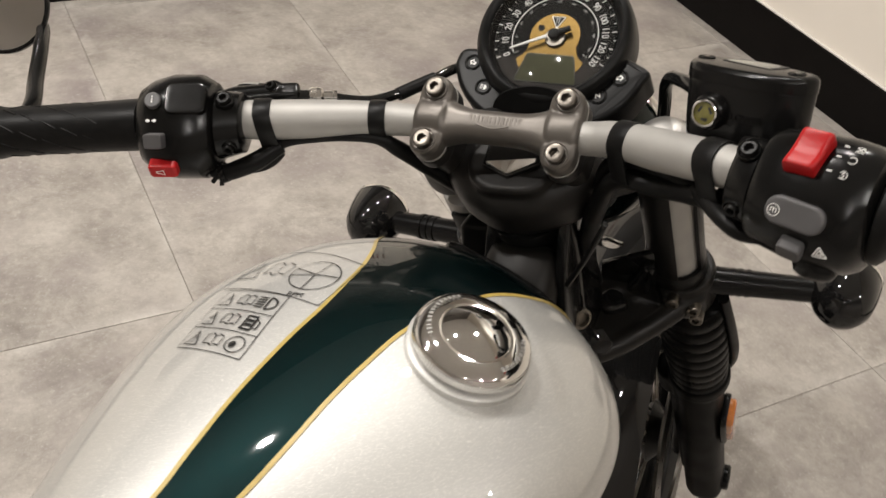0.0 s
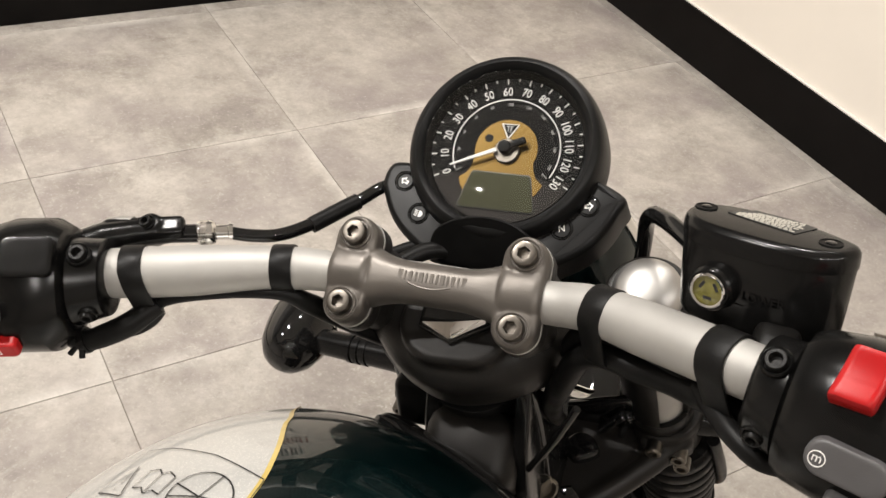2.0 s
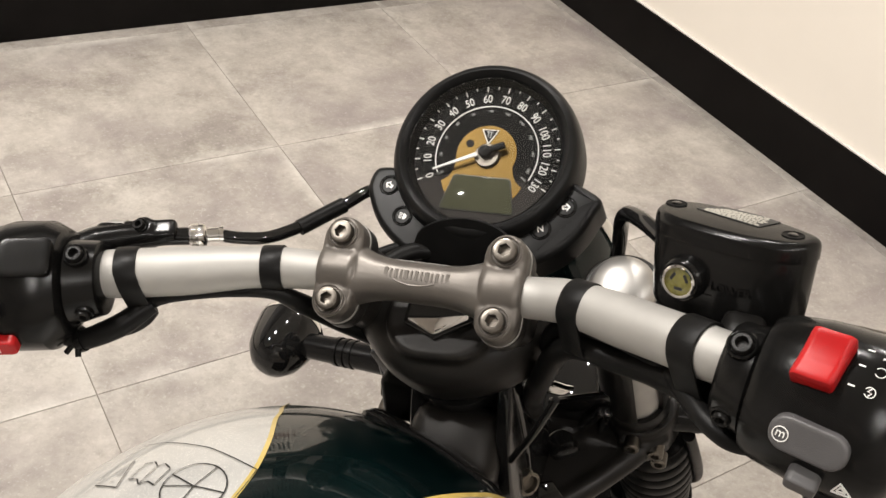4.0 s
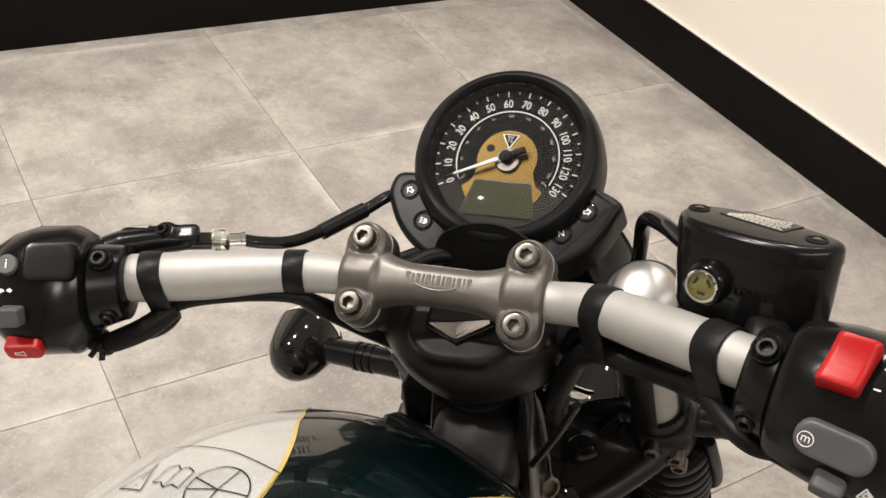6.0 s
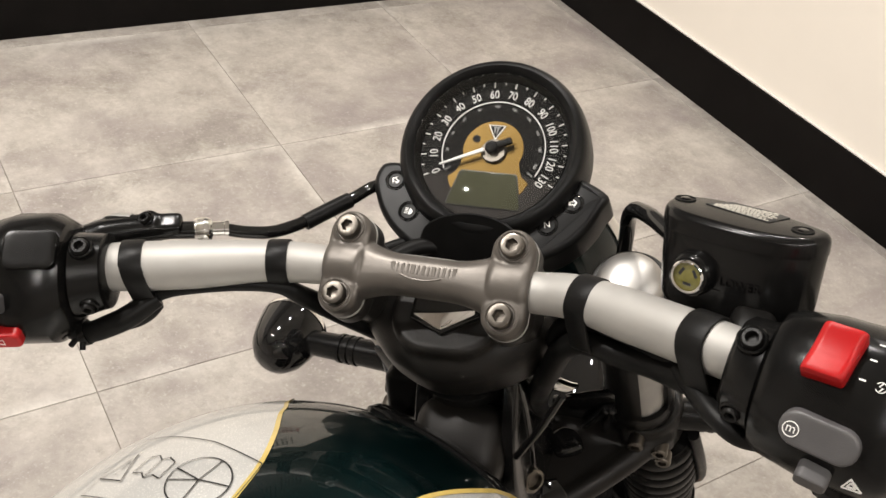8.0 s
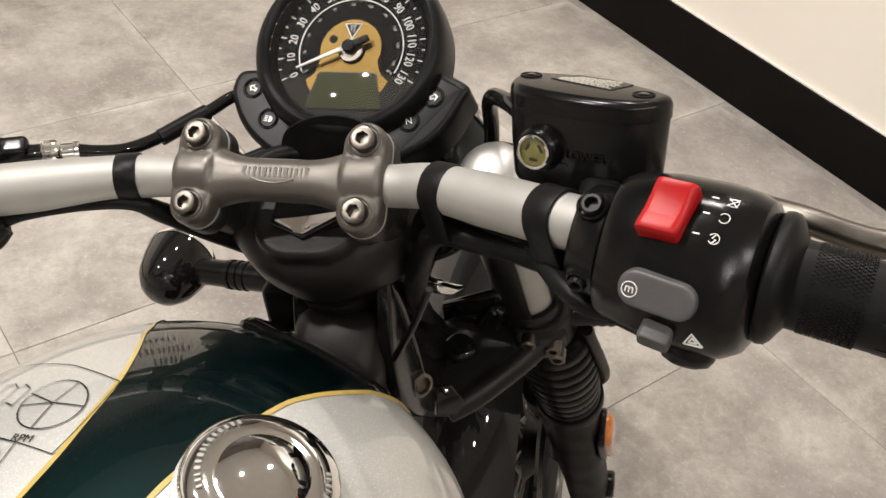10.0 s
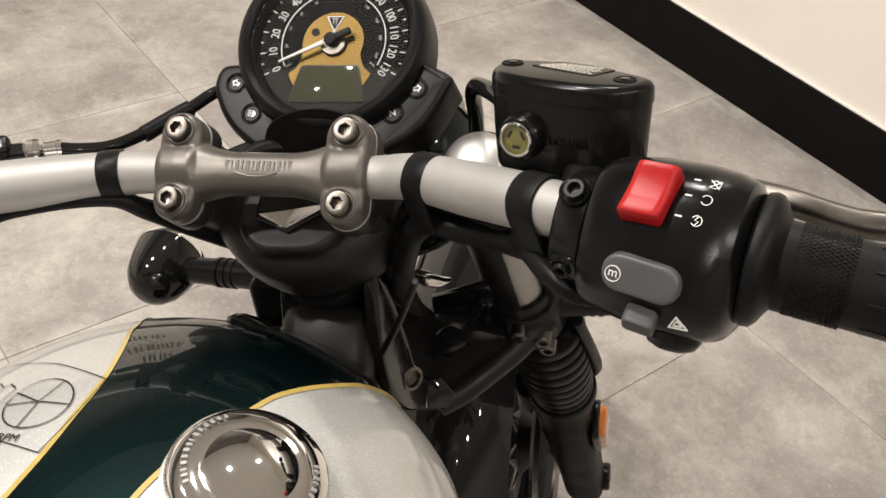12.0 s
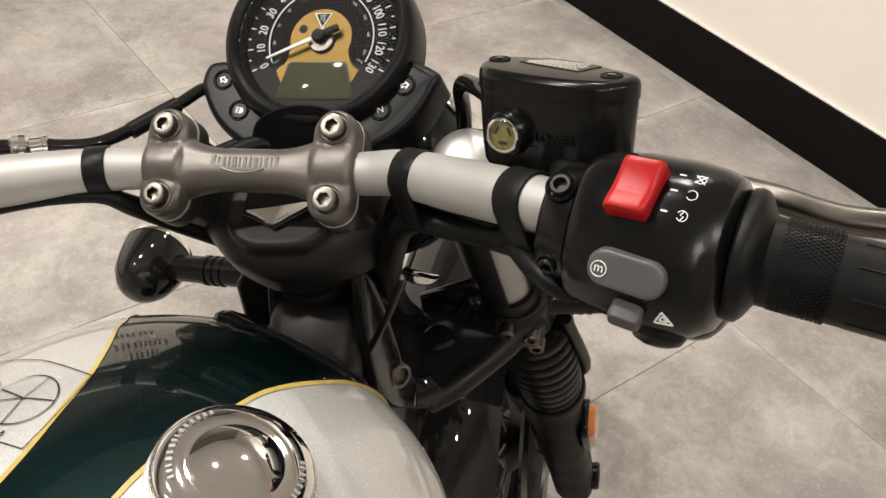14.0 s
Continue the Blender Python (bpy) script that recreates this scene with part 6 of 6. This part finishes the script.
# front wheel, mudguard and brake
AX = FORK @ pose(0.008, 0.045, -0.80)
WH = AX @ TURN_X
bm = fresh()
prof = []
for k in range(25):
    a = math.pi * k / 24
    prof.append((0.262 + 0.052 * math.sin(a), -0.052 * math.cos(a)))
prof += [(0.240, 0.040), (0.240, -0.040), (0.262, -0.052)]
lathe(bm, prof, 96, ends=False)
wheel = part("front_wheel", bm, TYRE, bike, "black front tyre on a spoked wheel", WH)
bm = fresh()
lathe(bm, [(0.246, -0.042), (0.252, -0.044), (0.250, -0.034), (0.236, -0.024), (0.232, 0.0), (0.236, 0.024), (0.250, 0.034), (0.252, 0.044), (0.246, 0.042), (0.228, 0.022), (0.224, 0.0), (0.228, -0.022), (0.246, -0.042)], 96, ends=False)
part("rim", bm, SATIN_BLACK, wheel, "black wheel rim", WH)
bm = fresh()
lathe(bm, [(0.0, -0.05), (0.030, -0.05), (0.045, -0.035), (0.030, -0.020), (0.028, 0.020), (0.045, 0.035), (0.030, 0.05), (0.0, 0.05)], 40)
part("hub", bm, CAST_BLACK, wheel, "black wheel hub", WH)
for k in range(32):
    a = 2 * math.pi * k / 32
    s = -1 if k % 2 else 1
    b = a + (0.42 if (k // 2) % 2 else -0.42)
    bm = fresh()
    tube(bm, [(0.040 * math.cos(b), 0.040 * math.sin(b), s * 0.034), (0.228 * math.cos(a), 0.228 * math.sin(a), 0)], 0.0019, 8, 1)
    part("spoke", bm, STEEL, wheel, "", WH)
bm = fresh()
lathe(bm, [(0.105, 0.066), (0.152, 0.066), (0.152, 0.070), (0.105, 0.070), (0.105, 0.066)], 72, ends=False)
part("brake_disc", bm, STEEL, wheel, "bright brake disc", WH)
bm = fresh()
block(bm, (0.075, 0.11, 0.045), 0.014, pose(0.150 * math.cos(0.5), 0.150 * math.sin(0.5), 0.072, 0, 0, 30))
part("brake_caliper", bm, CAST_BLACK, wheel, "black brake caliper", WH)
bm = fresh()
rings = []
for k in range(49):
    a = radians(20 + 165 * k / 48)
    ring = []
    for j in range(17):
        t = -1 + j / 8
        r = 0.345 - 0.030 * abs(t) ** 2.2
        ring.append((r, t * 0.062 + 0.007))
    for j in range(17):
        t = 1 - j / 8
        r = 0.3425 - 0.030 * abs(t) ** 2.2
        ring.append((r, t * 0.0595 + 0.007))
    rings.append([Vector((r * math.cos(a), r * math.sin(a), x)) for r, x in ring])
bridge(bm, rings)
part("front_mudguard", bm, GLOSS_BLACK, bike, "gloss black front mudguard", AX @ Matrix(((0, 0, 1, 0), (1, 0, 0, 0), (0, 1, 0, 0), (0, 0, 0, 1))))

# ---- rows of large printed characters on the back wall, seen mirrored in the paint ----
GRAPHIC = material("wall_print", (0.05, 0.045, 0.042), 0.6, vary=0.08)
GRAPHIC_RED = material("wall_print_red", (0.20, 0.03, 0.025), 0.6, vary=0.08)
for x0, z0, count, tall, mat in ((0.50, 0.52, 4, 0.13, GRAPHIC), (0.52, 0.84, 5, 0.16, GRAPHIC_RED), (0.60, 1.12, 3, 0.16, GRAPHIC), (0.66, 1.92, 3, 0.22, GRAPHIC), (0.26, 2.02, 5, 0.24, GRAPHIC), (0.60, 2.38, 7, 0.14, GRAPHIC)):
    rnd = random.Random(int(z0 * 100))
    bm = fresh()
    x = x0
    for k in range(count):
        w = rnd.uniform(0.045, 0.062)
        for bx in (0.0, w - 0.012):
            block(bm, (0.014, 0.003, tall), 0.0005, pose(x + bx, Y1 - (0.0056 if z0 > 1.4 else 0.0016), z0 + tall / 2), 1)
        x += w + 0.022
    row = part("wall_lettering", bm, mat, at=ROOM)
    tagged(row, "row of large unreadable printed characters on the cream wall", "lettering", "wall lettering")

# ---- floor tiles, each a piece of the floor ----
SIZE, GAP = 0.6, 0.0017


def tile_mesh(w, d):
    bm = fresh()
    block(bm, (w - GAP, d - GAP, 0.010), 0.0008, pose(0, 0, -0.005), 1)
    me = bpy.data.meshes.new("tile")
    bm.to_mesh(me)
    bm.free()
    me.materials.append(TILE)
    return me


sizes = {}
i0, j0 = int(X0 / SIZE), int(Y0 / SIZE)
for i in range(i0, 4):
    for j in range(j0, 2):
        w = SIZE if (i + 1) * SIZE <= X1 else X1 - i * SIZE
        d = SIZE if (j + 1) * SIZE <= Y1 else Y1 - j * SIZE
        if w <= 0 or d <= 0:
            continue
        key = (round(w, 3), round(d, 3))
        if key not in sizes:
            sizes[key] = tile_mesh(w, d)
        ob = new("tile", sizes[key])
        ob.parent = floor
        ob.matrix_parent_inverse = WORLDS[floor.name].inverted()
        ob.matrix_basis = ROOM @ pose(i * SIZE + w / 2, j * SIZE + d / 2, 0)
